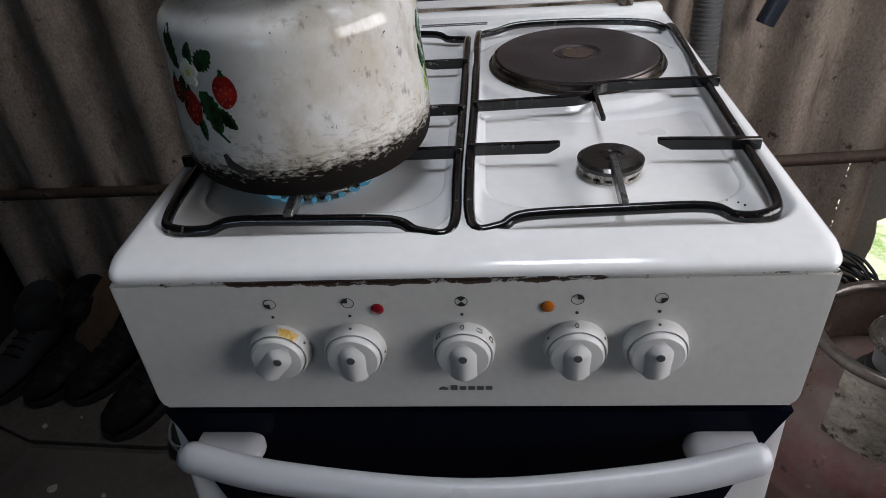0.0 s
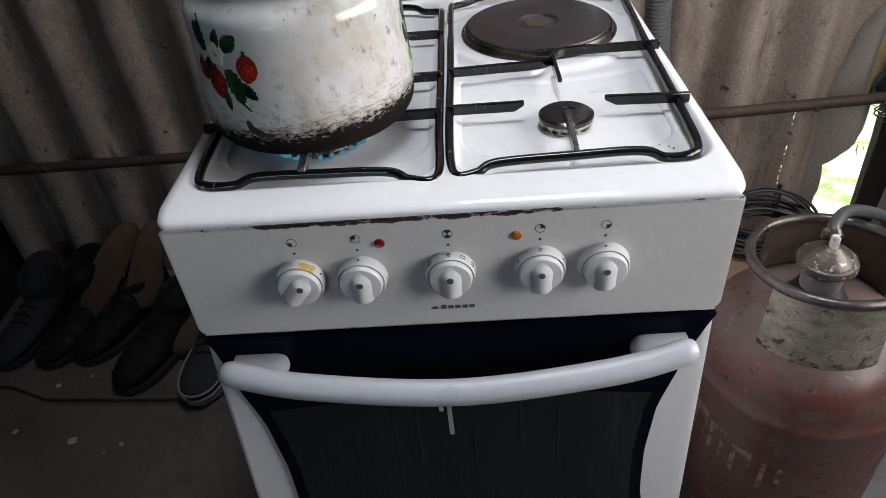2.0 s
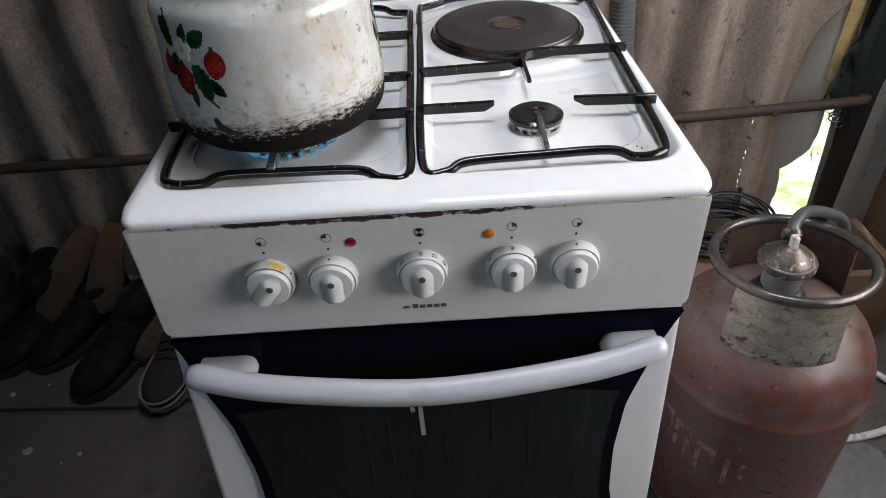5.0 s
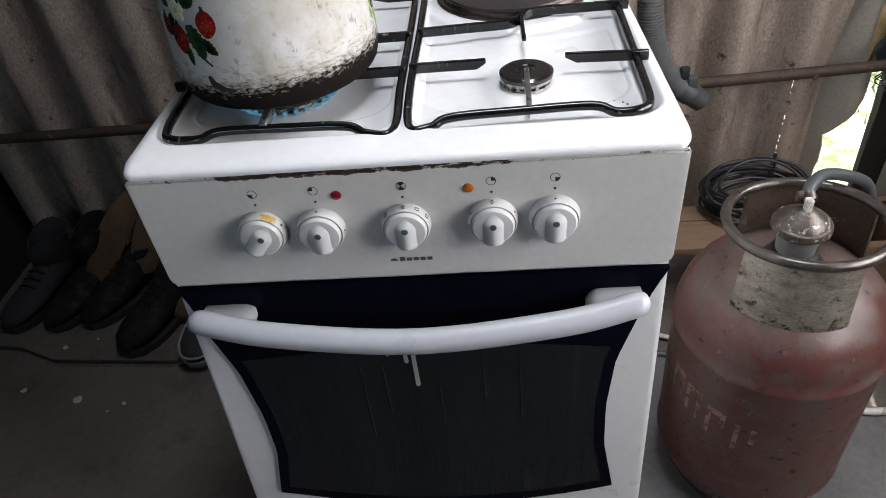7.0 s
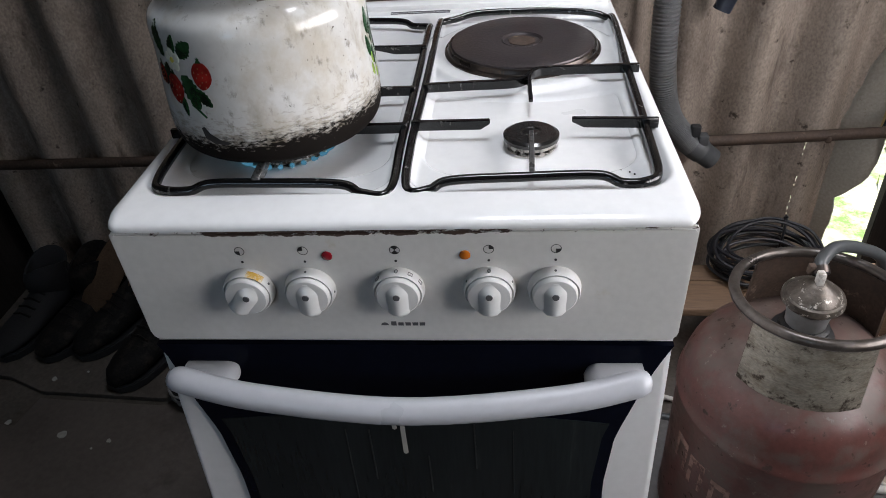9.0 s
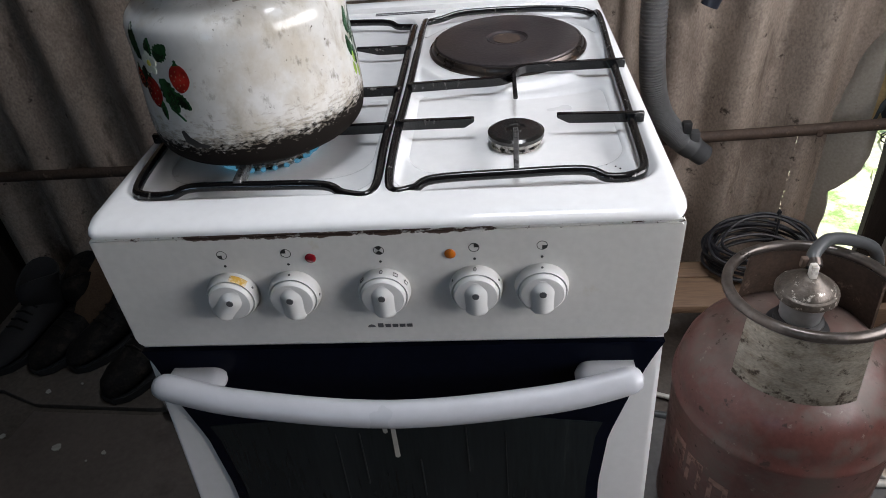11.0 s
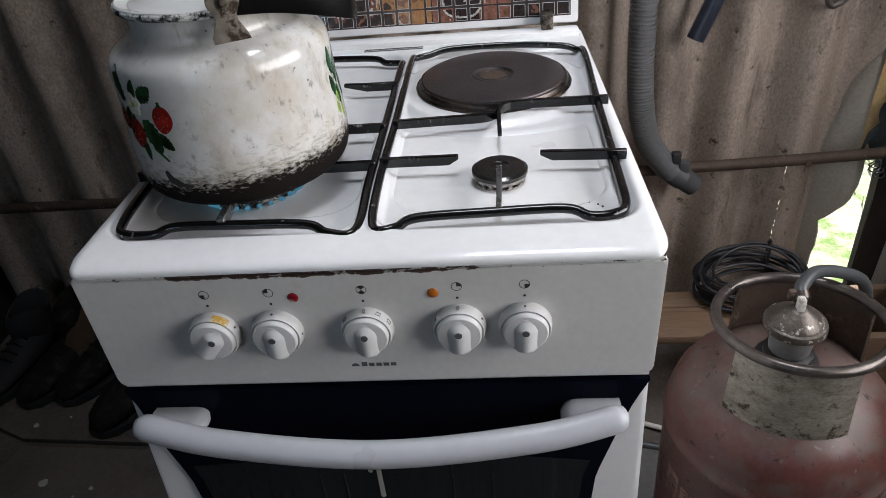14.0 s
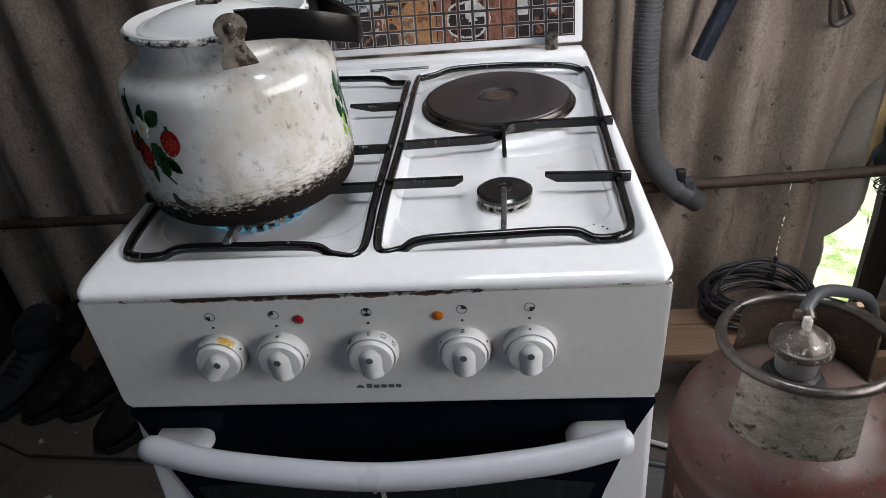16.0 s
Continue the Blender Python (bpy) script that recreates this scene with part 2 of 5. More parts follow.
M["cylinder"] = mat("cylinder_paint", (0.088, 0.034, 0.029), 0.33, var=0.3, scale=9, fine=120, bump=0.2, dirt=(0.085, 0.055, 0.045), dirt_at=0.53, dirt_scale=11, dirt_soft=0.2, rough_var=0.12)
overlay(M["cylinder"], (0.115, 0.088, 0.075), [(2, 0.41, 0.48, -0.35, 0.12)], 14, 0.46, 0.25, rough=0.6)
overlay(M["cylinder"], (0.088, 0.063, 0.053), [], 24, 0.48, 0.14, rough=0.55)
overlay(M["cylinder"], (0.15, 0.125, 0.105), [], 75, 0.62, 0.06, rough=0.6)
overlay(M["cylinder"], (0.04, 0.025, 0.02), [], 55, 0.61, 0.06, rough=0.8)
overlay(M["cylinder"], (0.26, 0.21, 0.18), [(2, 0.370, 0.375, -0.2, 0.0), (2, 0.384, 0.387, 0.0, -0.25)], 70, 0.60, 0.08)
overlay(M["cylinder"], (0.5, 0.46, 0.4), [], 150, 0.735, 0.02)
overlay(M["cylinder"], (0.055, 0.035, 0.03), [(2, 0.0, 0.3, 0.08, -0.05)], 18, 0.6, 0.12, (1.5, 1.5, 0.5), rough=0.7)
M["cyl_print"] = mat("worn_lettering", (0.24, 0.15, 0.125), 0.6, var=0.4, scale=40, bump=0.1, dirt=(0.085, 0.042, 0.035), dirt_at=0.49, dirt_scale=50)
M["data_plate"] = mat("worn_collar", (0.33, 0.305, 0.255), 0.42, 0.5, var=0.4, scale=30, fine=210, bump=0.5, dirt=(0.15, 0.12, 0.085), dirt_at=0.48, dirt_scale=34, dirt_soft=0.25, stretch=(1, 1, 1.9))
overlay(M["data_plate"], (0.06, 0.045, 0.034), [(2, 0.46, 0.50, 0.14, -0.04)], 60, 0.56, 0.1, rough=0.7)
M["reg_grey"] = mat("regulator_alloy", (0.22, 0.23, 0.24), 0.45, 0.2, var=0.2, scale=25, bump=0.1, dirt=(0.5, 0.48, 0.45), dirt_at=0.7, dirt_scale=60)
M["reg_cap"] = mat("regulator_cap", (0.10, 0.085, 0.072), 0.38, 0.5, var=0.5, scale=40, fine=220, bump=0.5, dirt=(0.55, 0.52, 0.47), dirt_at=0.565, dirt_scale=60, dirt_soft=0.05)
M["rubber"] = mat("black_rubber", (0.02, 0.021, 0.023), 0.5, var=0.3, bump=0.1)
M["hose_grey"] = mat("gas_hose", (0.055, 0.06, 0.063), 0.4, var=0.2, bump=0.05)
M["drain"] = mat("corrugated_hose", (0.13, 0.133, 0.135), 0.38, var=0.2, scale=20, bump=0.05)
M["cuff"] = mat("hose_cuff", (0.06, 0.063, 0.066), 0.5, var=0.2, bump=0.1)
M["dark_blue"] = mat("dark_pipe", (0.022, 0.027, 0.04), 0.3, var=0.4, scale=20, bump=0.15)
M["iron_grey"] = mat("cast_iron", (0.13, 0.11, 0.10), 0.4, 0.6, var=0.3, scale=30, bump=0.3)
M["wire"] = mat("wire_black", (0.007, 0.0075, 0.011), 0.5, var=0.3, bump=0.05)
M["wood"] = mat("crate_wood", (0.15, 0.092, 0.055), 0.7, var=0.35, scale=5, fine=45, bump=0.4, stretch=(0.6, 6, 6), dirt=(0.09, 0.055, 0.035), dirt_at=0.57, dirt_scale=9, dirt_soft=0.15)
M["dark_wood"] = mat("dark_wood", (0.03, 0.025, 0.022), 0.8, var=0.4, scale=6, fine=60, bump=0.4, stretch=(6, 6, 0.6), spec=0.2)
M["board"] = mat("grey_board", (0.46, 0.45, 0.42), 0.75, var=0.2, scale=5, fine=60, bump=0.3, stretch=(5, 5, 0.7), dirt=(0.1, 0.09, 0.08), dirt_at=0.6, dirt_scale=15)
M["fibre"] = mat("brown_board", (0.17, 0.105, 0.065), 0.75, var=0.25, scale=4, fine=60, bump=0.2, dirt=(0.08, 0.05, 0.035), dirt_at=0.58, dirt_scale=10)
M["floor"] = mat("dirty_concrete", (0.095, 0.081, 0.07), 0.85, var=0.35, scale=4, fine=110, bump=0.5, dirt=(0.045, 0.036, 0.03), dirt_at=0.53, dirt_scale=6, dirt_soft=0.2, spec=0.25)
overlay(M["floor"], (0.4, 0.38, 0.34), [], 90, 0.745, 0.02)
M["lino"] = mat("grey_lino", (0.13, 0.125, 0.123), 0.5, var=0.25, scale=5, fine=90, bump=0.15, dirt=(0.04, 0.035, 0.032), dirt_at=0.55, dirt_scale=8, dirt_soft=0.2)
M["lino_brown"] = mat("brown_lino", (0.10, 0.082, 0.072), 0.6, var=0.25, scale=5, fine=90, bump=0.2, dirt=(0.045, 0.036, 0.032), dirt_at=0.53, dirt_scale=7, dirt_soft=0.2)
overlay(M["lino_brown"], (0.35, 0.33, 0.3), [], 70, 0.75, 0.02)
M["flake"] = mat("pale_flake", (0.35, 0.34, 0.31), 0.8, var=0.2, bump=0.2)
M["cable"] = mat("white_cable", (0.55, 0.53, 0.49), 0.45, var=0.15, bump=0.05, dirt=(0.25, 0.22, 0.19), dirt_at=0.58, dirt_scale=30)
M["suede"] = mat("tan_suede", (0.085, 0.055, 0.036), 0.95, var=0.3, scale=25, fine=250, bump=0.5, spec=0.1)
M["leather"] = mat("black_leather", (0.008, 0.0075, 0.0075), 0.75, var=0.7, scale=30, fine=160, bump=1.0, spec=0.15, dirt=(0.034, 0.027, 0.022), dirt_at=0.50, dirt_scale=25, dirt_soft=0.2)
M["canvas"] = mat("grey_canvas", (0.018, 0.0175, 0.019), 0.85, var=0.3, scale=40, fine=260, bump=0.5)
M["sole"] = mat("pale_sole", (0.20, 0.19, 0.185), 0.7, var=0.2, bump=0.2)
M["rag"] = mat("dark_rag", (0.028, 0.034, 0.036), 0.9, var=0.4, scale=30, fine=200, bump=0.5, spec=0.1)
M["tan_rag"] = mat("tan_rag", (0.48, 0.34, 0.16), 0.9, var=0.25, scale=20, fine=200, bump=0.4)
M["green_plastic"] = mat("green_plastic", (0.28, 0.34, 0.04), 0.4, var=0.15, bump=0.05)
M["soil"] = mat("garden_soil", (0.33, 0.34, 0.24), 0.95, var=0.4, scale=3, fine=50, bump=0.5, dirt=(0.12, 0.2, 0.05), dirt_at=0.5, dirt_scale=5)
M["grass"] = mat("grass_green", (0.40, 0.47, 0.22), 0.7, var=0.4, scale=9, bump=0)
M["roof_in"] = mat("sooty_boards", (0.05, 0.043, 0.038), 0.9, var=0.4, scale=4, fine=60, bump=0.4, stretch=(1, 5, 1), spec=0.15)
for key, c in dict(p_cream=(0.5, 0.45, 0.36), p_wood=(0.24, 0.115, 0.085), p_dark=(0.035, 0.026, 0.026), p_brown=(0.17, 0.085, 0.055), p_blue=(0.15, 0.175, 0.20),
                   p_orange=(0.34, 0.175, 0.08), p_red=(0.20, 0.07, 0.06), p_white=(0.5, 0.5, 0.49), p_line=(0.05, 0.045, 0.045), p_frame=(0.42, 0.42, 0.42)).items():
    M[key] = mat("print_" + key[2:], c, 0.2, var=0.45 if key not in ("p_line", "p_frame") else 0.15, scale=70, fine=260, bump=0, rough_var=0.05, coat=0.5)


# ---- building helpers ----
def origin(ob):
    while ob.parent:
        ob = ob.parent
    return ob.location


def thing(name, base, label, category, group="", kind=""):
    ob = new(name)
    ob.location = base
    ob.empty_display_size = 0.02
    return tagged(ob, label, category, group, kind)


def part(name, bm, material, parent=None, label="", angle=40, smooth=True, kind=""):
    """Links a bmesh, given in world places, as one mesh under a thing or part."""
    bmesh.ops.recalc_face_normals(bm, faces=bm.faces)
    me = bpy.data.meshes.new(name)
    bm.to_mesh(me)
    bm.free()
    for m in material if isinstance(material, (list, tuple)) else [material]:
        me.materials.append(m)
    if smooth:
        me.polygons.foreach_set("use_smooth", [True] * len(me.polygons))
        me.set_sharp_from_angle(angle=radians(angle))
    ob = new(name, me)
    if parent:
        me.transform(Matrix.Translation(-Vector(origin(parent))))
        ob.parent = parent
    if label:
        ob["label"] = label
    if kind:
        ob["kind"] = kind
    return ob


def solo(name, bm, material, label, category, base=None, group="", kind="", angle=40):
    """A thing of a single mesh, its origin at its base."""
    ob = part(name, bm, material, None, angle=angle)
    if base:
        ob.data.transform(Matrix.Translation(-Vector(base)))
        ob.location = base
    return tagged(ob, label, category, group, kind)


def add_box(bm, x0, x1, y0, y1, z0, z1, bevel=0.0, seg=2, m=None):
    r = bmesh.ops.create_cube(bm, size=1)
    vs = r["verts"]
    bmesh.ops.scale(bm, vec=(x1 - x0, y1 - y0, z1 - z0), verts=vs)
    bmesh.ops.translate(bm, vec=((x0 + x1) / 2, (y0 + y1) / 2, (z0 + z1) / 2), verts=vs)
    if m is not None:
        bmesh.ops.transform(bm, matrix=m, verts=vs)
    if bevel:
        es = list({e for v in vs for e in v.link_edges})
        bmesh.ops.bevel(bm, geom=es, offset=bevel, segments=seg, affect="EDGES", profile=0.5)
    return bm


def box(*a, **k):
    return add_box(bmesh.new(), *a, **k)


def add_lathe(bm, profile, center, seg=48, m=None):
    """Turns (radius, height) pairs round the vertical through center."""
    c, rings = Vector(center), []
    for r, z in profile:
        if r < 1e-5:
            rings.append([bm.verts.new(c + Vector((0, 0, z)))])
        else:
            rings.append([bm.verts.new(c + Vector((r * math.cos(a), r * math.sin(a), z))) for a in (2 * math.pi * i / seg for i in range(seg))])
    for a, b in zip(rings, rings[1:]):
        for i in range(seg):
            j = (i + 1) % seg
            if len(a) == 1 and len(b) > 1:
                bm.faces.new((a[0], b[i], b[j]))
            elif len(b) == 1 and len(a) > 1:
                bm.faces.new((a[i], a[j], b[0]))
            elif len(a) > 1:
                bm.faces.new((a[i], a[j], b[j], b[i]))
    if m is not None:
        bmesh.ops.transform(bm, matrix=m, verts=[v for ring in rings for v in ring])
    return bm


def lathe(*a, **k):
    return add_lathe(bmesh.new(), *a, **k)


def curve_points(pts, steps=6, closed=False):
    """Catmull-Rom points through pts."""
    p = [Vector(v) for v in pts]
    n, out = len(p), []
    for i in range(n if closed else n - 1):
        g = (lambda k: p[k % n]) if closed else (lambda k: p[min(max(k, 0), n - 1)])
        a, b, c, d = g(i - 1), g(i), g(i + 1), g(i + 2)
        for s in range(steps):
            t = s / steps
            out.append(0.5 * (2 * b + (c - a) * t + (2 * a - 5 * b + 4 * c - d) * t * t + (3 * b - a - 3 * c + d) * t ** 3))
    if not closed:
        out.append(p[-1])
    return out


def add_tube(bm, pts, r, seg=10, closed=False, caps=True, flat=None):
    """A round rod along pts. r: a radius or a function of the share of the way. flat: (width, height) of an oval section."""
    n, frames, up = len(pts), [], Vector((0, 0, 1))
    for i in range(n):
        a = pts[(i - 1) % n] if closed or i else pts[0]
        b = pts[(i + 1) % n] if closed or i < n - 1 else pts[-1]
        t = (Vector(b) - Vector(a)).normalized()
        if not frames:
            ref = Vector((0, 0, 1)) if abs(t.z) < 0.9 else Vector((1, 0, 0))
            u = (ref - t * ref.dot(t)).normalized()
        else:
            u = frames[-1][1]
            u = (u - t * u.dot(t)).normalized()
        frames.append((t, u))
    rings = []
    for i, (t, u) in enumerate(frames):
        w, rr = t.cross(u), r(i / max(1, n - 1)) if callable(r) else r
        fl_ = flat(Vector(pts[i])) if callable(flat) else flat
        ku, kw = (fl_[1], fl_[0]) if flat else (rr, rr)
        rings.append([bm.verts.new(Vector(pts[i]) + u * (ku * math.cos(k * 2 * math.pi / seg)) + w * (kw * math.sin(k * 2 * math.pi / seg))) for k in range(seg)])
    for i in range(n if closed else n - 1):
        a, b = rings[i], rings[(i + 1) % n]
        for k in range(seg):
            bm.faces.new((a[k], a[(k + 1) % seg], b[(k + 1) % seg], b[k]))
    if caps and not closed:
        bm.faces.new(rings[0][::-1]), bm.faces.new(rings[-1])
    return bm


def tube(*a, **k):
    return add_tube(bmesh.new(), *a, **k)


def add_prism(bm, poly, d0, d1, axis="y", bevel=0.0):
    """A flat outline given in two axes, between depths d0 and d1 along the third."""
    def put(u, v, d):
        return {"y": (u, d, v), "z": (u, v, d), "x": (d, u, v)}[axis]
    a = [bm.verts.new(put(u, v, d0)) for u, v in poly]
    b = [bm.verts.new(put(u, v, d1)) for u, v in poly]
    fa, fb = bm.faces.new(a), bm.faces.new(b[::-1])
    n = len(poly)
    for i in range(n):
        bm.faces.new((a[i], b[i], b[(i + 1) % n], a[(i + 1) % n]))
    if bevel:
        bmesh.ops.bevel(bm, geom=list({e for f in (fa, fb) for e in f.edges}), offset=bevel, segments=2, affect="EDGES")
    return bm


def prism(*a, **k):
    return add_prism(bmesh.new(), *a, **k)


def add_cloth(bm, fn, nu, nv):
    """A sheet of points fn(u, v), both from 0 to 1."""
    g = [[bm.verts.new(fn(i / nu, j / nv)) for j in range(nv + 1)] for i in range(nu + 1)]
    for i in range(nu):
        for j in range(nv):
            bm.faces.new((g[i][j], g[i + 1][j], g[i + 1][j + 1], g[i][j + 1]))
    return bm


def thicken(bm, d):
    bmesh.ops.recalc_face_normals(bm, faces=bm.faces)
    bmesh.ops.solidify(bm, geom=bm.faces[:], thickness=d)
    return bm


def smooth_step(a, b, v):
    t = min(1.0, max(0.0, (v - a) / (b - a)))
    return t * t * (3 - 2 * t)


# ---- shed ----
PITCH, CREST, WALL = 0.15, 0.483, 0.97


def wave(x):
    return -0.032 * math.cos(2 * math.pi * (x - CREST) / PITCH)


def slate_sheet(xs, zs, y, edge=None, holes=(), thick=0.006):
    """A corrugated sheet; edge(z) gives its right rim, holes are (column, row) cells left out."""
    bm = bmesh.new()
    rows = []
    for z in zs:
        lim = edge(z) if edge else xs[-1]
        row = []
        for x in xs:
            xx = x if x < lim - 0.12 else min(x, lim) if not edge else (lim - 0.12) + (x - (lim - 0.12)) * 0.12 / max(0.12, xs[-1] - lim + 0.12)
            row.append(bm.verts.new((xx, y + wave(xx) + 0.0015 * noise.noise((xx * 9, z * 6, 3)), z)))
        rows.append(row)
    for j in range(len(zs) - 1):
        for i in range(len(xs) - 1):
            if (i, j) not in holes:
                bm.faces.new((rows[j][i], rows[j][i + 1], rows[j + 1][i + 1], rows[j + 1][i]))
    thicken(bm, thick)
    return bm


def edge_main(z):
    pts = [(0.0, 0.868), (0.234, 0.861), (0.43, 0.859), (0.481, 0.871), (0.586, 0.884), (0.68, 0.92), (0.95, 0.985), (2.4, 1.0)]
    for (z0, x0), (z1, x1) in zip(pts, pts[1:]):
        if z <= z1:
            return x0 + (x1 - x0) * (z - z0) / (z1 - z0) + 0.004 * noise.noise((z * 40, 1, 0))
    return 1.0


def edge_back(z):
    pts = [(0.0, 0.893), (0.144, 0.90), (0.228, 0.897), (0.271, 0.92), (0.328, 0.956), (0.36, 0.958), (0.45, 0.945), (0.62, 0.938), (0.9, 0.965), (2.4, 0.985)]
    for (z0, x0), (z1, x1) in zip(pts, pts[1:]):
        if z <= z1:
            return x0 + (x1 - x0) * (z - z0) / (z1 - z0) + 0.006 * noise.noise((z * 55, 5, 0))
    return 0.985


def build_back_wall():
    slit = 0.8
    xs = sorted({round(-1.42 + 0.0125 * i, 4) for i in range(193)} | {slit, slit + 0.003, 0.6355, 0.6445})
    zs = sorted({round(0.02 * i, 4) for i in range(116)} | {round(0.2 + 0.0135 * i, 4) for i in range(19)} | {0.2385, 0.2485})
    c0, c1 = xs.index(slit), xs.index(0.6355)
    rnd, holes = random.Random(4), set()
    for j, z in enumerate(zs[:-1]):
        if 0.19 < z < 0.44 and zs[j + 1] - z > 0.003 and j % 2 and rnd.random() < 0.8:
            holes.add((c0, j))
    holes.add((c1, zs.index(0.2385)))
    main = slate_sheet(xs, zs, WALL, edge_main, holes)
    tagged(part("wall_north", main, M["slate"], angle=60), "weathered grey-brown corrugated slate sheet wall, sooty", "wall", kind="structure")
    xb = [0.81 + 0.0125 * i for i in range(16)]
    back = slate_sheet(xb, [0.015 * i for i in range(156)], WALL + 0.02, edge_back)
    tagged(part("wall_north_patch", back, M["slate_light"], angle=60), "paler slate sheet with a broken lower edge", "wall", kind="structure")


build_back_wall()

bm = bmesh.new()
add_box(bm, -1.5, 1.4, -2.2, 1.02, -0.06, 0.0)
tagged(part("floor", bm, M["floor"]), "dirty brown concrete shed floor with grit", "floor", kind="structure")
tagged(part("ground", box(-60, 60, -60, 60, -0.2, -0.062), M["soil"]), "sunlit garden ground with grass outside", "ground", kind="structure")
# unseen ceiling; its shaft is added to keep the overhead fill off the walls
bm = bmesh.new()
for a in ((-1.5, 0.0, -2.2, 1.1), (0.6, 1.4, -2.2, 1.1), (0.0, 0.6, 0.72, 1.1), (0.0, 0.6, -2.2, 0.02)):
    add_box(bm, *a, 2.3, 2.36)
for a in ((-0.04, 0.0, -0.02, 0.76), (0.6, 0.64, -0.02, 0.76), (0.0, 0.6, -0.02, 0.02), (0.0, 0.6, 0.72, 0.76)):
    add_box(bm, *a, 2.362, 3.0)
tagged(part("ceiling", bm, M["roof_in"]), "unseen sooty board ceiling of the shed with an added shaft narrowing the overhead fill", "ceiling", kind="structure")
tagged(part("wall_west", box(-1.30, -1.24, -2.2, 1.0, 0, 2.3), M["dark_wood"]), "dark stained board wall", "wall", kind="structure")
bm = bmesh.new()
for a in ((-1.5, -1.15, 0, 2.3), (-0.55, 1.4, 0, 2.3), (-1.15, -0.55, 0, 1.25), (-1.15, -0.55, 1.85, 2.3)):
    add_box(bm, a[0], a[1], -2.24, -2.18, a[2], a[3])
tagged(part("wall_south", bm, M["roof_in"]), "sooty board wall with a small window opening", "wall", kind="structure")
bm = bmesh.new()
add_box(bm, 1.19, 1.25, 0.42, 1.0, 0, 2.3)
add_box(bm, 1.19, 1.25, -2.2, -0.90, 0, 2.3)
add_box(bm, 1.19, 1.25, -0.90, 0.42, 1.63, 2.3)
add_box(bm, 1.19, 1.25, -0.90, 0.42, 0, 0.88)
tagged(part("wall_east", bm, M["fibre"]), "brown fibreboard wall with a wide unglazed window opening", "wall", kind="structure")
# whitewashed lower strip, ledge and lining of the east wall
tagged(part("trim", box(1.172, 1.19, 0.2, 0.99, 0.0, 0.36, bevel=0.003), M["fibre"]), "brown board lining along the wall foot", "trim", kind="structure")
tagged(part("trim_ledge", box(1.12, 1.171, 0.62, 0.983, 0.362, 0.385, bevel=0.004), M["dark_wood"]), "dark wooden ledge along the wall", "trim", kind="structure")

# post and boards in the corner
bm = bmesh.new()
add_prism(bm, [(0.992, 0.0), (1.046, 0.0), (1.049, 0.3), (1.056, 0.6), (1.064, 2.3), (0.972, 2.3), (0.964, 0.6), (0.985, 0.3)], 0.948, 0.975, "y", 0.004)
tagged(part("post", bm, M["dark_wood"]), "dark leaning wooden corner post", "post", kind="structure")
bm = bmesh.new()
add_prism(bm, [(1.062, 0.0), (1.185, 0.0), (1.185, 2.3), (1.075, 2.3), (1.07, 0.6)], 0.985, 1.01, "y", 0.003)
tagged(part("wall_corner_board", bm, M["board"]), "grey weathered corner board", "board", kind="structure")

# horizontal rail
bm = tube(curve_points([(-1.4, 0.915, 0.404), (-0.4, 0.912, 0.412), (0.45, 0.908, 0.43), (0.95, 0.908, 0.446), (1.0, 0.925, 0.448)], 8), 0.0125, 12)
rail = thing("rail_pipe", (0, 0.91, 0.42), "rusty horizontal iron pipe fixed across the slate wall", "pipe")
part("pipe", bm, M["rust"], rail)
part("bolt", lathe([(0, 0), (0.007, 0), (0.007, 0.006), (0, 0.008)], (0, 0, 0), 8, m=pose(0.79, 0.897, 0.436, 90)), M["rust"], rail)


# ---- floor coverings ----
def wavy_sheet(name, poly, z0, z1, material, label, cat="floor mat"):
    return tagged(part(name, prism(poly, z0, z1, "z", 0.001), material), label, cat, kind="structure")


wavy_sheet("floor_sheet_grey", [(0.27, -0.9), (1.0, -0.9), (0.97, -0.2), (0.845, 0.15), (0.853, 0.3), (0.79, 0.36), (0.7, 0.5), (0.27, 0.5)], 0.001, 0.005, M["lino"], "grey worn linoleum sheet under the gas cylinder")
wavy_sheet("floor_sheet_brown", [(-1.0, 0.446), (-0.985, 0.527), (-0.69, 0.51), (-0.56, 0.524), (-0.27, 0.52), (-0.27, -0.9), (-1.3, -0.9), (-1.3, 0.46), (-1.08, 0.456)], 0.001, 0.005, M["lino_brown"], "brown scuffed linoleum sheet with a ragged edge")
wavy_sheet("floor_board", [(-1.4, 0.62), (-1.09, 0.585), (-0.985, 0.54), (-0.69, 0.523), (-0.56, 0.536), (-0.26, 0.533), (-0.26, 0.93), (-1.4, 0.93)], 0.001, 0.014, M["floor"], "dark gritty board behind the linoleum edge")
rnd = random.Random(9)
for x, y, r in ((-0.874, 0.424, 0.012), (-0.76, 0.41, 0.006), (-0.79, 0.39, 0.003), (-0.973, 0.576, 0.008), (-0.9, 0.6, 0.004), (-1.02, 0.455, 0.008), (0.97, 0.36, 0.006), (0.9, 0.24, 0.004), (0.96, 0.14, 0.007)):
    n = 7
    poly = [(x + r * rnd.uniform(0.6, 1.1) * math.cos(2 * math.pi * i / n), y + r * rnd.uniform(0.6, 1.1) * math.sin(2 * math.pi * i / n)) for i in range(n)]
    z = 0.0142 if y > 0.53 else 0.0052 if x < 0.86 else 0.0002
    solo("paint_flake", prism(poly, z, z + 0.002, "z"), M["flake"], "pale flat flake lying on the dirty floor", "debris", (x, y, z), "flakes on the floor")

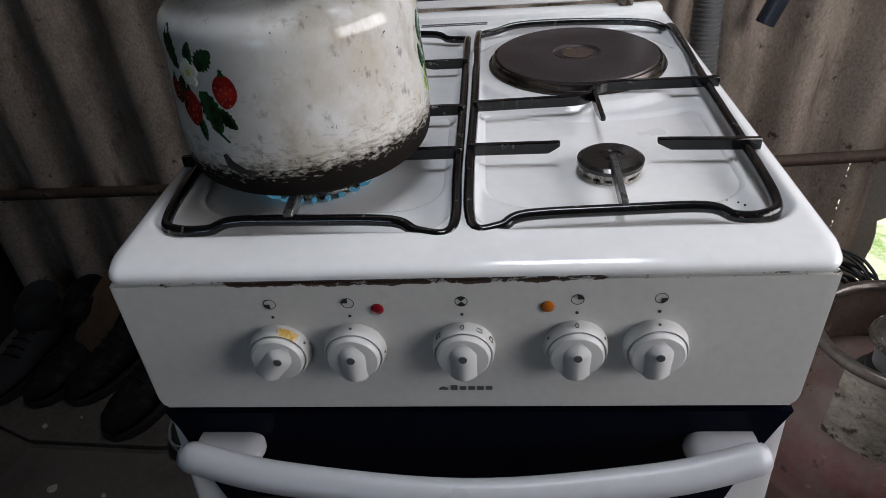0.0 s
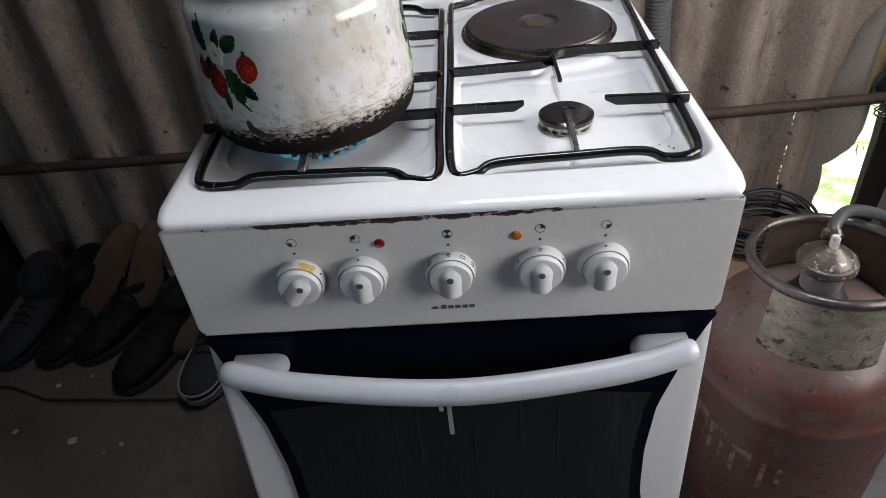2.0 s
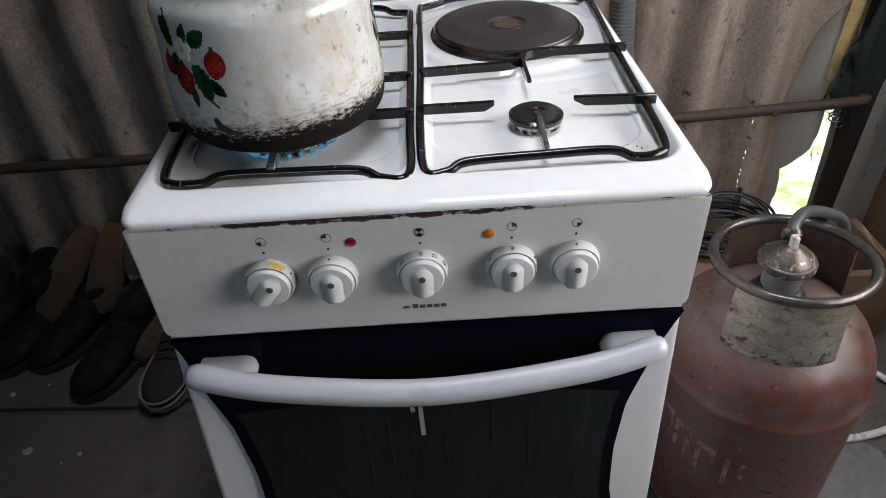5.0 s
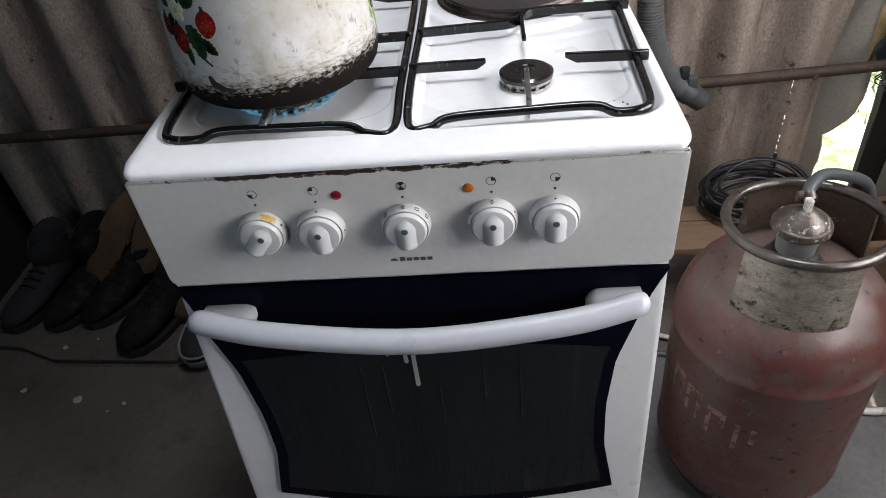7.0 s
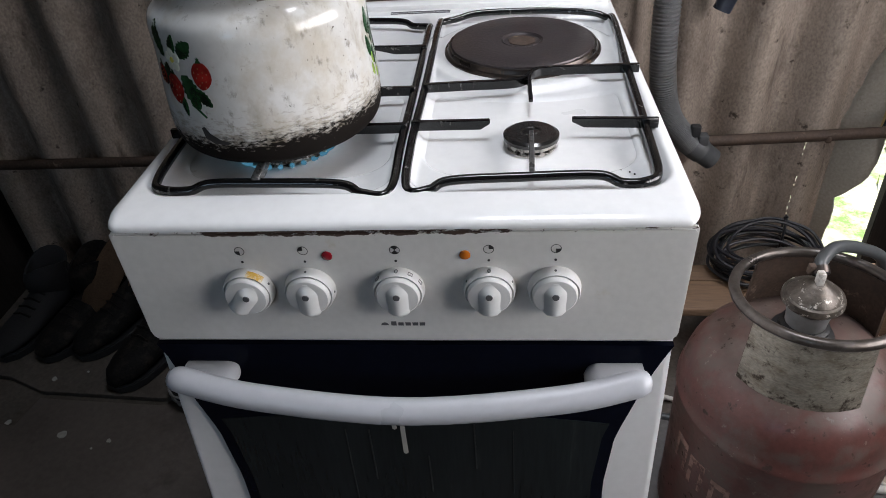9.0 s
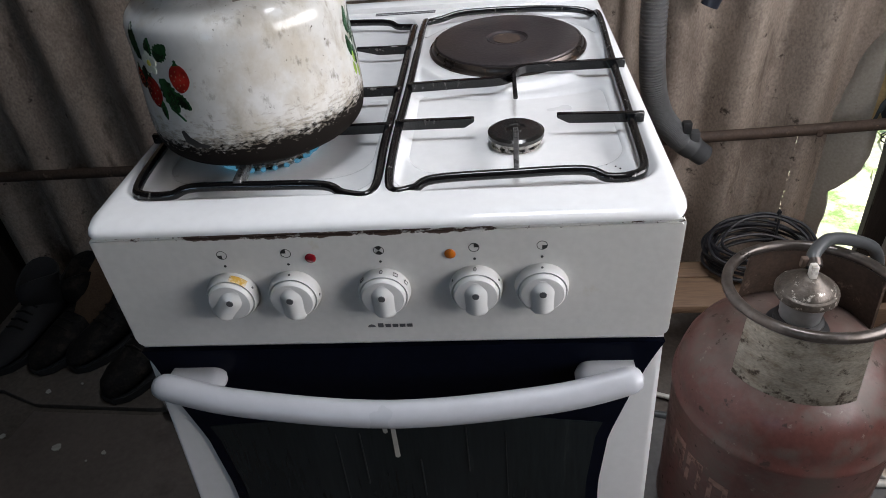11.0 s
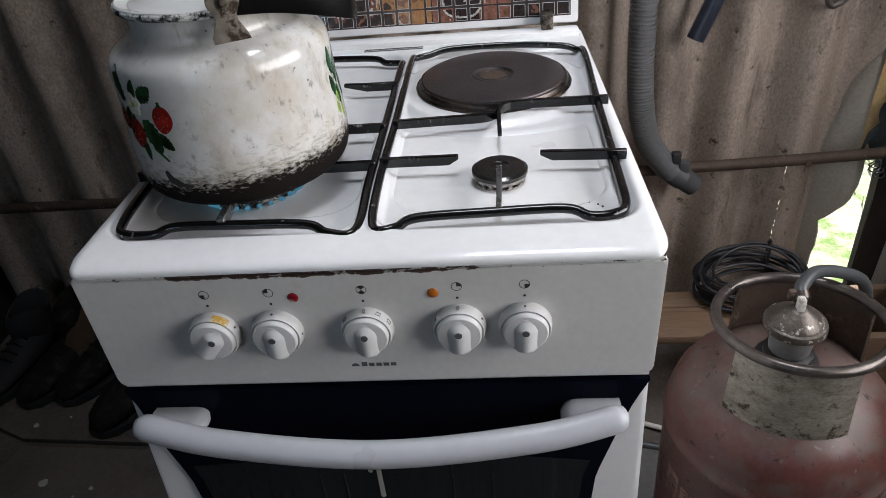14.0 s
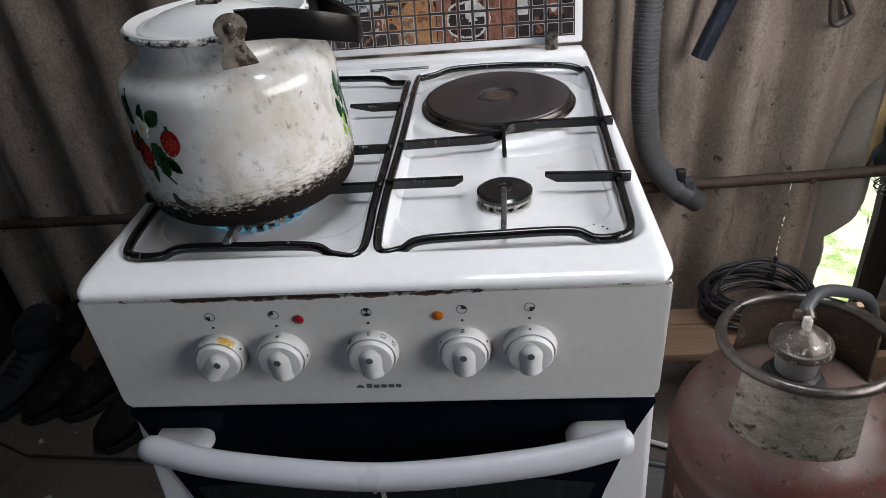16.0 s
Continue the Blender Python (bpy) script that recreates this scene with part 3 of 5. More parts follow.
# ---- gas stove ----
stove = thing("gas_stove", (0, 0.28, 0), "white enamel gas and electric stove with raised lid, grimy seam", "stove")
SEAM, HOB = 0.850, 0.8603
BURNERS = ((0.119, 0.138, 0.026), (-0.125, 0.146, 0.046), (-0.119, 0.36, 0.034))
PLATE = (0.117, 0.372, 0.088)


def rounded_rect(x, y, x0, x1, y0, y1, r):
    """Signed distance to a rectangle with round corners, negative inside."""
    dx, dy = abs(x - (x0 + x1) / 2) - (x1 - x0) / 2 + r, abs(y - (y0 + y1) / 2) - (y1 - y0) / 2 + r
    return math.hypot(max(dx, 0), max(dy, 0)) + min(max(dx, dy), 0) - r


ROLL_X, ROLL_Y = 0.0135, 0.030


def hob_height(x, y):
    z = HOB
    for s in (-1, 1):
        d = rounded_rect(s * x, y, 0.004, 0.2375, 0.037, 0.506, 0.034)
        z -= 0.0095 * smooth_step(0.0, -0.011, d)
        bow = 0.020 * max(0.0, 1 - ((s * x - 0.122) / 0.1) ** 2) * smooth_step(0.15, 0.22, y)
        d = rounded_rect(s * x, y, 0.014, 0.219, 0.080, 0.320, 0.042)
        z -= 0.0085 * smooth_step(0.0, -0.0095, d) * smooth_step(0.262, 0.240, y + bow)
    d = math.hypot(x - PLATE[0], y - PLATE[1])
    z += 0.006 * smooth_step(0.124, 0.112, d)
    for bx, by, br in BURNERS:
        d = math.hypot(x - bx, y - by)
        z += 0.0045 * smooth_step(br + 0.024, br + 0.004, d)
    roll = min(1.0, math.hypot(max(0.0, abs(x) - 0.2505 + ROLL_X) / ROLL_X, max(0.0, ROLL_Y - 0.003 - y) / ROLL_Y))
    z -= 0.0078 * (1 - math.sqrt(1 - roll * roll))
    return z


def build_hob():
    bm = bmesh.new()
    nx, ny = 220, 246
    xs = [-0.2505 + 0.501 * i / nx for i in range(nx + 1)]
    ys = [-0.003 + 0.563 * j / ny for j in range(ny + 1)]
    grid = []
    for x in xs:
        col = []
        for y in ys:
            px, py = x, y
            cx, cy = 0.2505 - ROLL_X, -0.003 + ROLL_Y
            if abs(x) > cx and y < cy:
                u, v = (abs(x) - cx) / ROLL_X, (cy - y) / ROLL_Y
                k = max(u, v) / max(1e-6, math.hypot(u, v))
                px, py = math.copysign(cx + u * k * ROLL_X, x), cy - v * k * ROLL_Y
            col.append(bm.verts.new((px, py, hob_height(px, py))))
        grid.append(col)
    for i in range(nx):
        for j in range(ny):
            bm.faces.new((grid[i][j], grid[i + 1][j], grid[i + 1][j + 1], grid[i][j + 1]))
    rim = [c[0] for c in grid] + grid[-1][1:] + [c[-1] for c in grid[-2::-1]] + grid[0][-2:0:-1]
    low = [bm.verts.new((v.co.x * 0.998, v.co.y + 0.0006, SEAM - 0.0005)) for v in rim]
    for i in range(len(rim)):
        k = (i + 1) % len(rim)
        bm.faces.new((rim[i], low[i], low[k], rim[k]))
    return bm


part("hob", build_hob(), M["enamel"], stove, "glossy white enamel hob with pressed wells", angle=60)
part("seam_gap", box(-0.2455, 0.2455, 0.0045, 0.03, 0.8440, 0.8498), M["soot"], stove, "dark grimy gap under the hob")
part("body", box(-0.246, 0.246, 0.03, 0.555, 0.06, 0.8485, bevel=0.006), M["door_white"], stove)
# control panel with rounded sides
corner = [(0.2375 + 0.010 * math.sin(radians(a)), 0.7295 - 0.010 * math.cos(radians(a))) for a in (90, 60, 30, 0)]
bm = prism([(-0.2445, 0.8468), (0.2445, 0.8468), (0.2475, 0.8435)] + corner + [(-x, z) for x, z in corner[::-1]] + [(-0.2475, 0.8435)], 0.0, 0.05, "y", 0.0024)
part("control_panel", bm, M["panel"], stove, "off-white control panel with rust and grime along its top seam")
for sx in (-1, 1):
    part("foot", lathe([(0, 0), (0.022, 0), (0.022, 0.01), (0.012, 0.02), (0.012, 0.06), (0, 0.06)], (sx * 0.21, 0.07, 0), 16), M["bakelite"], stove)
    part("foot", lathe([(0, 0), (0.022, 0), (0.022, 0.01), (0.012, 0.02), (0.012, 0.06), (0, 0.06)], (sx * 0.21, 0.5, 0), 16), M["bakelite"], stove)


def build_knob(x, z, turn, dots):
    """A dial: conical collar with printed marks, round grip with a wedge-shaped pointer that rises towards its foot."""
    face = pose(x, 0, z, 90)          # local z points to the camera's side (-y)
    way = face @ pose(0, 0, 0, 0, 0, turn)
    knob = part("knob", lathe([(0.0, 0.0), (0.0226, 0.0), (0.0230, 0.0015), (0.0216, 0.0092), (0.0210, 0.0104), (0.0204, 0.0104), (0.0203, 0.0090), (0.0, 0.0090)], (0, 0, 0), 44, m=face), M["knob"], stove, angle=30)
    grip = part("grip", lathe([(0.0, 0.0098), (0.0195, 0.0098), (0.0194, 0.0126), (0.0178, 0.0144), (0.012, 0.0152), (0.0, 0.0156)], (0, 0, 0), 40, m=way), M["knob"], knob)
    ridge, rows, nu, nv = bmesh.new(), [], 20, 30
    for j in range(nv + 1):
        y = 0.0150 - 0.0354 * j / nv
        top, foot = smooth_step(0.0152, 0.0030, y), smooth_step(-0.0206, -0.0160, y)
        half = (0.0056 + 0.0054 * math.sqrt(top)) * (1 - 0.12 * smooth_step(0.002, -0.018, y)) * (0.70 + 0.30 * foot)
        lift = (0.0010 + 0.0048 * top) * (0.35 + 0.65 * foot)
        row = [ridge.verts.new((-half, y, 0.0098))]
        for i in range(nu + 1):
            u = -1 + 2 * i / nu
            row.append(ridge.verts.new((u * half, y, 0.0140 + lift * (1 - abs(u) ** 1.9))))
        row.append(ridge.verts.new((half, y, 0.0098)))
        rows.append(row)
    for p, q in zip(rows, rows[1:]):
        for i in range(nu + 2):
            ridge.faces.new((p[i], p[i + 1], q[i + 1], q[i]))
    ridge.faces.new(rows[0]), ridge.faces.new(rows[-1][::-1])
    bmesh.ops.transform(ridge, matrix=way, verts=ridge.verts)
    part("pointer_ridge", ridge, M["knob"], grip, angle=55)
    dot = lathe([(0, 0.0), (0.0031, 0.0), (0.0029, 0.0008), (0, 0.0009)], (0, 0, 0), 18, m=way @ pose(0, 0.0042, 0.0192))
    part("pointer_dot", dot, M["grey"], grip, "grey pointer dot")
    for a, kind in dots:
        c, q = math.cos(radians(a)), math.sin(radians(a))
        seat = face @ pose(0.0222 * c, 0.0222 * q, 0.0056) @ pose(0, 0, 0, 0, 0, a - 90) @ pose(0, 0, 0, -80)
        if kind == "dot":
            bm = lathe([(0, 0), (0.0011, 0), (0.0011, 0.0004), (0, 0.0004)], (0, 0, 0), 10, m=seat)
        else:
            w, h = (0.0012, 0.0019) if kind == "zero" else (0.0022, 0.0016)
            n = 16 if kind == "zero" else 4
            ps = [Vector((w * math.cos(v) * (1 if n > 4 else 1.3), h * math.sin(v) * (1 if n > 4 else 1.3), 0.0004)) for v in (2 * math.pi * (k + 0.5) / n for k in range(n))]
            bm = tube(ps, 0.00030, 5, True)
            bmesh.ops.transform(bm, matrix=seat, verts=bm.verts)
        part("dial_mark", bm, M["grey"], knob)
    return knob


KX = (-0.1345, -0.079, 0.0, 0.079, 0.1345)
KZ = 0.786
for x, turn, dots in zip(KX, (-38, 0, 0, 0, 0), (((25, "dot"), (80, "dot")), ((90, "dot"), (0, "dot")), ((90, "zero"), (58, "box"), (28, "box"), (140, "box")), ((90, "zero"), (28, "dot"), (150, "dot")), ((90, "dot"),))):
    build_knob(x, KZ, turn, dots)
bm = bmesh.new()
add_cloth(bm, lambda u, v: Vector((-0.1345 + (0.0214 + 0.0016 * v) * math.cos(radians(42 + 40 * u)), -0.0110 + 0.0068 * v, KZ + (0.0214 + 0.0016 * v) * math.sin(radians(42 + 40 * u)))), 8, 3)
part("stain", thicken(bm, 0.0003), M["yellow_stain"], stove, "yellow burnt stain on the knob collar")


def ring_mark(bm, x, z, r, w, y, a0=0, a1=360):
    n = max(4, int(abs(a1 - a0) / 9))
    ps = [(math.cos(radians(a0 + (a1 - a0) * i / n)), math.sin(radians(a0 + (a1 - a0) * i / n))) for i in range(n + 1)]
    for (c0, s0), (c1, s1) in zip(ps, ps[1:]):
        quad = [(x + (r - w) * c0, z + (r - w) * s0), (x + r * c0, z + r * s0), (x + r * c1, z + r * s1), (x + (r - w) * c1, z + (r - w) * s1)]
        bm.faces.new([bm.verts.new((px, y, pz)) for px, pz in quad])
    return bm


SYMZ = 0.8275
for k, (x, quads) in enumerate(zip(KX, ((180,), (90,), (45, 225), (0,), (270,)))):
    bm = ring_mark(bmesh.new(), x, SYMZ, 0.0045, 0.0006, -0.0006)
    for q in quads:
        span = 90
        ring_mark(bm, x, SYMZ, 0.0043, 0.0042, -0.0006, q, q + span)
    bm2 = lathe([(0, 0), (0.0012, 0), (0.0012, 0.0003), (0, 0.0003)], (0, 0, 0), 12, m=pose(x, -0.0004, 0.8158, 90))
    part("burner_symbol", bm, M["mark"], stove, smooth=False)
    part("position_dot", bm2, M["mark"], stove)
for x, m, lab in ((-0.059, M["red_lens"], "red indicator lamp"), (0.059, M["amber_lens"], "amber indicator lamp")):
    part("indicator_lamp", lathe([(0, 0), (0.0047, 0), (0.0047, 0.0008), (0.0038, 0.0016), (0.0, 0.0020)], (0, 0, 0), 24, m=pose(x, 0.0, 0.8215, 90)), m, stove, lab)
# maker's mark as plain shapes
bm = bmesh.new()
ring_mark(bm, -0.0175, 0.7408, 0.0036, 0.0036, -0.0006, 0, 180)
for i in range(5):
    x0 = -0.0118 + i * 0.0066
    h = 0.0052 if i == 0 else 0.004
    bm.faces.new([bm.verts.new(v) for v in ((x0, -0.0006, 0.7405), (x0 + 0.0050, -0.0006, 0.7405), (x0 + 0.0050, -0.0006, 0.7405 + h), (x0, -0.0006, 0.7405 + h))])
part("maker_mark", bm, M["grey"], stove, "dark printed mark of plain shapes", smooth=False)

# oven door
DY = 0.004
door = part("oven_door", prism([(-0.2470, 0.7165), (0.2462, 0.7165), (0.2505, 0.285), (-0.2625, 0.285)], DY, 0.03, "y", 0.005), M["door_white"], stove, "white oven door with a black waisted glass")


def glass_edge(z):
    pts = [(0.33, 0.2175), (0.365, 0.212), (0.45, 0.1975), (0.52, 0.196), (0.592, 0.2025), (0.65, 0.22), (0.69, 0.2335), (0.7145, 0.2455)]
    for (z0, x0), (z1, x1) in zip(pts, pts[1:]):
        if z <= z1:
            t = (z - z0) / (z1 - z0)
            return x0 + (x1 - x0) * t
    return pts[-1][1]


def glass_poly(top, bottom, inset=0.0, sag=0.032):
    zs = [top - (top - bottom) * i / 22 for i in range(23)]
    right = [(glass_edge(z) - inset, z) for z in zs]
    xb = right[-1][0]
    low = [(xb - 2 * xb * i / 14, bottom - sag * (1 - (1 - 2 * i / 14) ** 2)) for i in range(1, 14)]
    left = [(-x - 0.010 * smooth_step(0.712, 0.645, z) + 0.004 * smooth_step(0.60, 0.45, z), z) for x, z in right[::-1]]
    return right + low + left


part("door_glass", prism(glass_poly(0.7150, 0.365), DY - 0.004, DY + 0.002, "y"), M["black_glass"], door, "black glass with a waisted outline", angle=30)
poly = glass_poly(0.612, 0.378, 0.013, 0.028)
arch = [(0.19 - 0.38 * i / 12, 0.612 + 0.014 * (1 - (1 - 2 * i / 12) ** 2)) for i in range(1, 12)]
part("oven_window", prism(poly[:23 + 13 + 23] + arch[::-1], DY - 0.0050, DY - 0.003, "y"), M["oven_window"], door, "dusty smoked oven window")
for x, z0, z1, w in ((-0.0145, 0.622, 0.563, 0.0022), (-0.0235, 0.62, 0.600, 0.002), (-0.043, 0.618, 0.611, 0.0014), (0.0105, 0.56, 0.50, 0.0007), (-0.075, 0.6, 0.48, 0.0006), (-0.05, 0.6, 0.52, 0.0007), (0.06, 0.61, 0.54, 0.0006), (0.1, 0.6, 0.5, 0.0005)):
    bm = prism([(x - w, z0), (x + w, z0), (x + w * 1.2 + 0.001, z1 + w), (x + 0.001, z1), (x - w * 1.1 + 0.001, z1 + w)], DY - 0.0058, DY - 0.0045, "y")
    part("drip", bm, M["flake"] if w > 0.001 else M["streak"], door, "dried pale drip")
path = curve_points([(-0.2265, -0.0285, 0.7005), (-0.225, -0.0288, 0.7005), (-0.221, -0.0295, 0.7005), (-0.214, -0.031, 0.700), (-0.14, -0.042, 0.690), (0.0, -0.050, 0.6825), (0.14, -0.042, 0.690), (0.211, -0.031, 0.700), (0.2165, -0.0295, 0.7005), (0.2205, -0.0288, 0.7005), (0.222, -0.0285, 0.7005)], 8)
bm = bmesh.new()
x0, x1 = path[0].x, path[-1].x
add_tube(bm, path, 0.0, 18, flat=lambda p: [k * math.sqrt(max(0.03, 1 - max(0.0, 1 - min(p.x - x0, x1 - p.x) / 0.013) ** 2)) for k in (0.0105, 0.0122)])
handle = part("door_handle", bm, M["handle"], door, "curved white plastic bar handle")
for sx in (-1, 1):
    bm = bmesh.new()
    seat = [Vector((sx * (0.219 - 0.054 * i / 16), -0.012, 0.6870)) for i in range(17)]
    add_tube(bm, seat, 0.0, 18, flat=lambda p: [k * max(0.06, 1 - max(0.0, (0.181 - abs(p.x)) / 0.016) ** 2) ** 0.5 for k in (0.0185, 0.0085)])
    part("handle_mount", bm, M["handle"], handle)
LEAN = Matrix.Translation((0, -0.28, 0)) @ Matrix(((1, 0, 0, 0), (0, 1, 0.062, -0.062 * 0.7165), (0, 0, 1, 0), (0, 0, 0, 1))) @ Matrix.Translation((0, 0.28, 0))
for ob in [door] + door.children_recursive:
    ob.data.transform(LEAN)
part("drawer", box(-0.252, 0.250, -0.024, 0.03, 0.075, 0.278, bevel=0.005), M["door_white"], stove)

# electric hotplate and burners
hp = part("hotplate", lathe([(0, 0.0150), (0.022, 0.0148), (0.0235, 0.0163), (0.0245, 0.0150), (0.0258, 0.0166), (0.050, 0.0170), (0.083, 0.0170), (0.0870, 0.0158), (0.0885, 0.0130), (0.0885, 0.0), (0, 0.0)], (PLATE[0], PLATE[1], 0.852), 72), M["iron"], stove, "dark cast-iron electric hotplate", angle=30)
part("steel_rim", lathe([(0.0880, 0.0), (0.0955, 0.0), (0.0960, 0.0020), (0.0945, 0.0040), (0.0925, 0.0044), (0.0918, 0.0072), (0.0905, 0.0092), (0.0887, 0.0094)], (PLATE[0], PLATE[1], 0.8568), 72), M["steel"], hp, "discoloured steel rim", angle=30)
emblem = [(PLATE[0] + 0.0165 * (1 + 0.12 * noise.noise((3 * math.cos(v), 3 * math.sin(v), 1))) * math.cos(v), PLATE[1] + 0.0165 * (1 + 0.12 * noise.noise((3 * math.cos(v), 3 * math.sin(v), 1))) * math.sin(v)) for v in (2 * math.pi * k / 36 for k in range(36))]
part("worn_emblem", prism(emblem, 0.8665, 0.8676, "z"), M["rust"], hp, "worn brown stamp in the middle")


def build_burner(bx, by, br, zb):
    base = part("burner", lathe([(0, 0), (br * 0.92, 0), (br * 0.92, 0.006), (br * 0.80, 0.0065), (br * 0.80, 0.009), (br * 0.98, 0.0095), (br * 0.98, 0.0125), (0, 0.0125)], (bx, by, zb), 40), M["alu"], stove, "stained alloy burner ring", angle=30)
    cap = part("burner_cap", lathe([(0, 0.0188), (br * 0.2, 0.0186), (br * 0.24, 0.0176), (br * 0.36, 0.0175), (br * 0.42, 0.0186), (br * 0.9, 0.0183), (br * 1.03, 0.0165), (br * 1.03, 0.0132), (br * 0.95, 0.0127), (0, 0.0127)], (bx, by, zb), 44), M["cap"], base, "glossy black burner cap", angle=25)
    for i in range(16):
        a = 2 * math.pi * i / 16
        part("burner_tooth", box(-0.002, 0.002, -0.0018, 0.0018, zb + 0.0062, zb + 0.0128, m=Matrix.Translation((bx + br * 0.86 * math.cos(a), by + br * 0.86 * math.sin(a), 0)) @ pose(0, 0, 0, 0, 0, math.degrees(a))), M["alu"], base)
    return base


for bx, by, br in BURNERS:
    build_burner(bx, by, br, 0.8445 if br < 0.03 else 0.8440)
# vents and hinge strip at the back
for x0, y0 in ((-0.065, 0.512), (-0.065, 0.5185)):
    part("vent_slot", box(x0, x0 + 0.085, y0, y0 + 0.0028, HOB - 0.0005, HOB + 0.0008), M["grey"], stove)
part("back_strip", box(-0.243, 0.243, 0.527, 0.556, HOB - 0.004, 0.868, bevel=0.004), M["enamel"], stove)

# raised lid with printed tile pattern; it leans back
LIDM = Matrix.Translation((0.0125, 0.556, 0.870)) @ pose(0, 0, 0, -12)
lid = part("lid", box(-0.232, 0.232, 0.004, 0.016, 0.0, 0.44, bevel=0.005, m=None), M["enamel"], stove, "raised glass lid with a white frame and printed tile picture")
lid.data.transform(Matrix.Translation(Vector((0, 0.28, 0))))
lid.data.transform(LIDM)
lid.data.transform(Matrix.Translation(Vector((0, -0.28, 0))))


def photo(c, r):
    """The printed food picture: column from the left and row from the foot, in tiles."""
    k = noise.noise((c * 0.9, r * 0.9, 2.0)) + 0.28 * noise.noise((c * 2.4, r * 2.4, 7.0))
    cup = math.hypot((c - 13.6) / 1.55, (r - 1.45) / 1.3)
    if cup < 1:
        return "p_white" if (c > 13.5 and 1.7 < r < 2.6) or cup > 0.86 or k > 0.5 else "p_dark"
    if 11.5 < c < 12.6:
        return "p_wood" if k < 0.25 else "p_brown"
    plate = math.hypot((c - 8.4) / 3.9, (r - 7.4) / 2.3)
    if plate < 1 and c < 11.5:
        if r < 5.9 and k > 0.12:
            return "p_brown"
        return "p_cream" if k < 0.45 else "p_white"
    if 7.7 < c < 11.4 and r < 3.0:
        if math.hypot((c - 10.2) / 1.5, (r - 1.4) / 1.7) < 1:
            return "p_orange" if k < 0.3 else "p_brown"
        return "p_dark" if k < -0.05 else ("p_orange" if k < 0.25 else "p_cream")
    if 8.4 < c < 11.5 and 3.0 <= r < 5.0:
        return "p_cream" if abs(r - 3.6) > 0.35 or k < 0 else "p_brown"
    if abs((c - 7.3) - (r - 3.2) * 0.8) < 0.7 and 2.4 < r < 4.8:
        return "p_white" if k < 0.2 else "p_blue"
    if 3.8 < c < 7.4 and 2.6 < r < 4.8:
        return "p_blue" if k < 0.15 else ("p_white" if k > 0.4 else "p_dark")
    if 14.8 < c < 17.0 and r < 2.8:
        return "p_wood" if k < 0.1 else ("p_brown" if k < 0.5 else "p_orange")
    if 17.0 < c < 17.9 and 1.6 < r < 4.4:
        return "p_white" if k < 0.3 else "p_blue"
    if 17.2 < c < 20 and r > 5.4:
        return "p_red" if k < 0.15 else ("p_dark" if k < 0.4 else "p_cream")
    if 17.4 < c < 20 and 4.4 < r < 5.2:
        return "p_white" if k > -0.1 else "p_dark"
    if 12.7 < c < 15 and r > 4.2:
        return "p_red" if k > 0.05 else ("p_orange" if k < -0.45 else "p_dark")
    if c < 4.2 and 4.7 < r < 5.9:
        return "p_orange" if math.sin(7 * c - 9 * r) > -0.2 else "p_dark"
    return "p_dark" if k < 0.34 else ("p_brown" if k < 0.5 else ("p_red" if k < 0.62 else "p_white"))


def build_picture():
    keys = ["p_cream", "p_wood", "p_dark", "p_brown", "p_blue", "p_orange", "p_red", "p_white", "p_line", "p_frame"]
    x0, z0, p, cols, rows = -0.2205, 0.011, 0.0210, 21, 19
    verts, faces, kinds = [], [], []

    def quad(a, b, c, d, y, key):
        i = len(verts)
        verts.extend([LIDM @ Vector(v) for v in ((a, y, c), (b, y, c), (b, y, d), (a, y, d))])
        faces.append((i, i + 1, i + 2, i + 3)), kinds.append(keys.index(key))
    quad(x0, x0 + cols * p, z0, z0 + rows * p, 0.0036, "p_line")
    e = 0.0027
    for c in range(cols):
        for r in range(rows):
            a, b = x0 + c * p, z0 + r * p
            pale = photo(c + 0.5, r + 0.5) in ("p_cream", "p_wood", "p_orange")
            if not pale:
                quad(a + 0.0018, a + p - 0.0018, b + 0.0018, b + p - 0.0018, 0.0031, "p_frame")
            else:
                quad(a + 0.0010, a + p - 0.0010, b + 0.0010, b + p - 0.0010, 0.0031, photo(c + 0.5, r + 0.5))
            n = 12 if r < 10 else 4
            q = (p - 2 * e) / n
            for i in range(n):
                for j in range(n):
                    u, v = a + e + i * q, b + e + j * q
                    quad(u, u + q, v, v + q, 0.0026, photo(c + (i + 0.5) / n, r + (j + 0.5) / n))
    me = bpy.data.meshes.new("printed_picture")
    me.from_pydata(verts, [], faces)
    me.polygons.foreach_set("material_index", kinds)
    bm = bmesh.new()
    bm.from_mesh(me)
    return part("printed_picture", bm, [M[k] for k in keys], lid, "printed picture of food and dishes in small square tiles", smooth=False)


build_picture()
part("hinge_clip", box(0.189, 0.206, 0.534, 0.560, 0.8685, 0.889, bevel=0.002), M["old_metal"], stove, "brownish metal hinge clip")


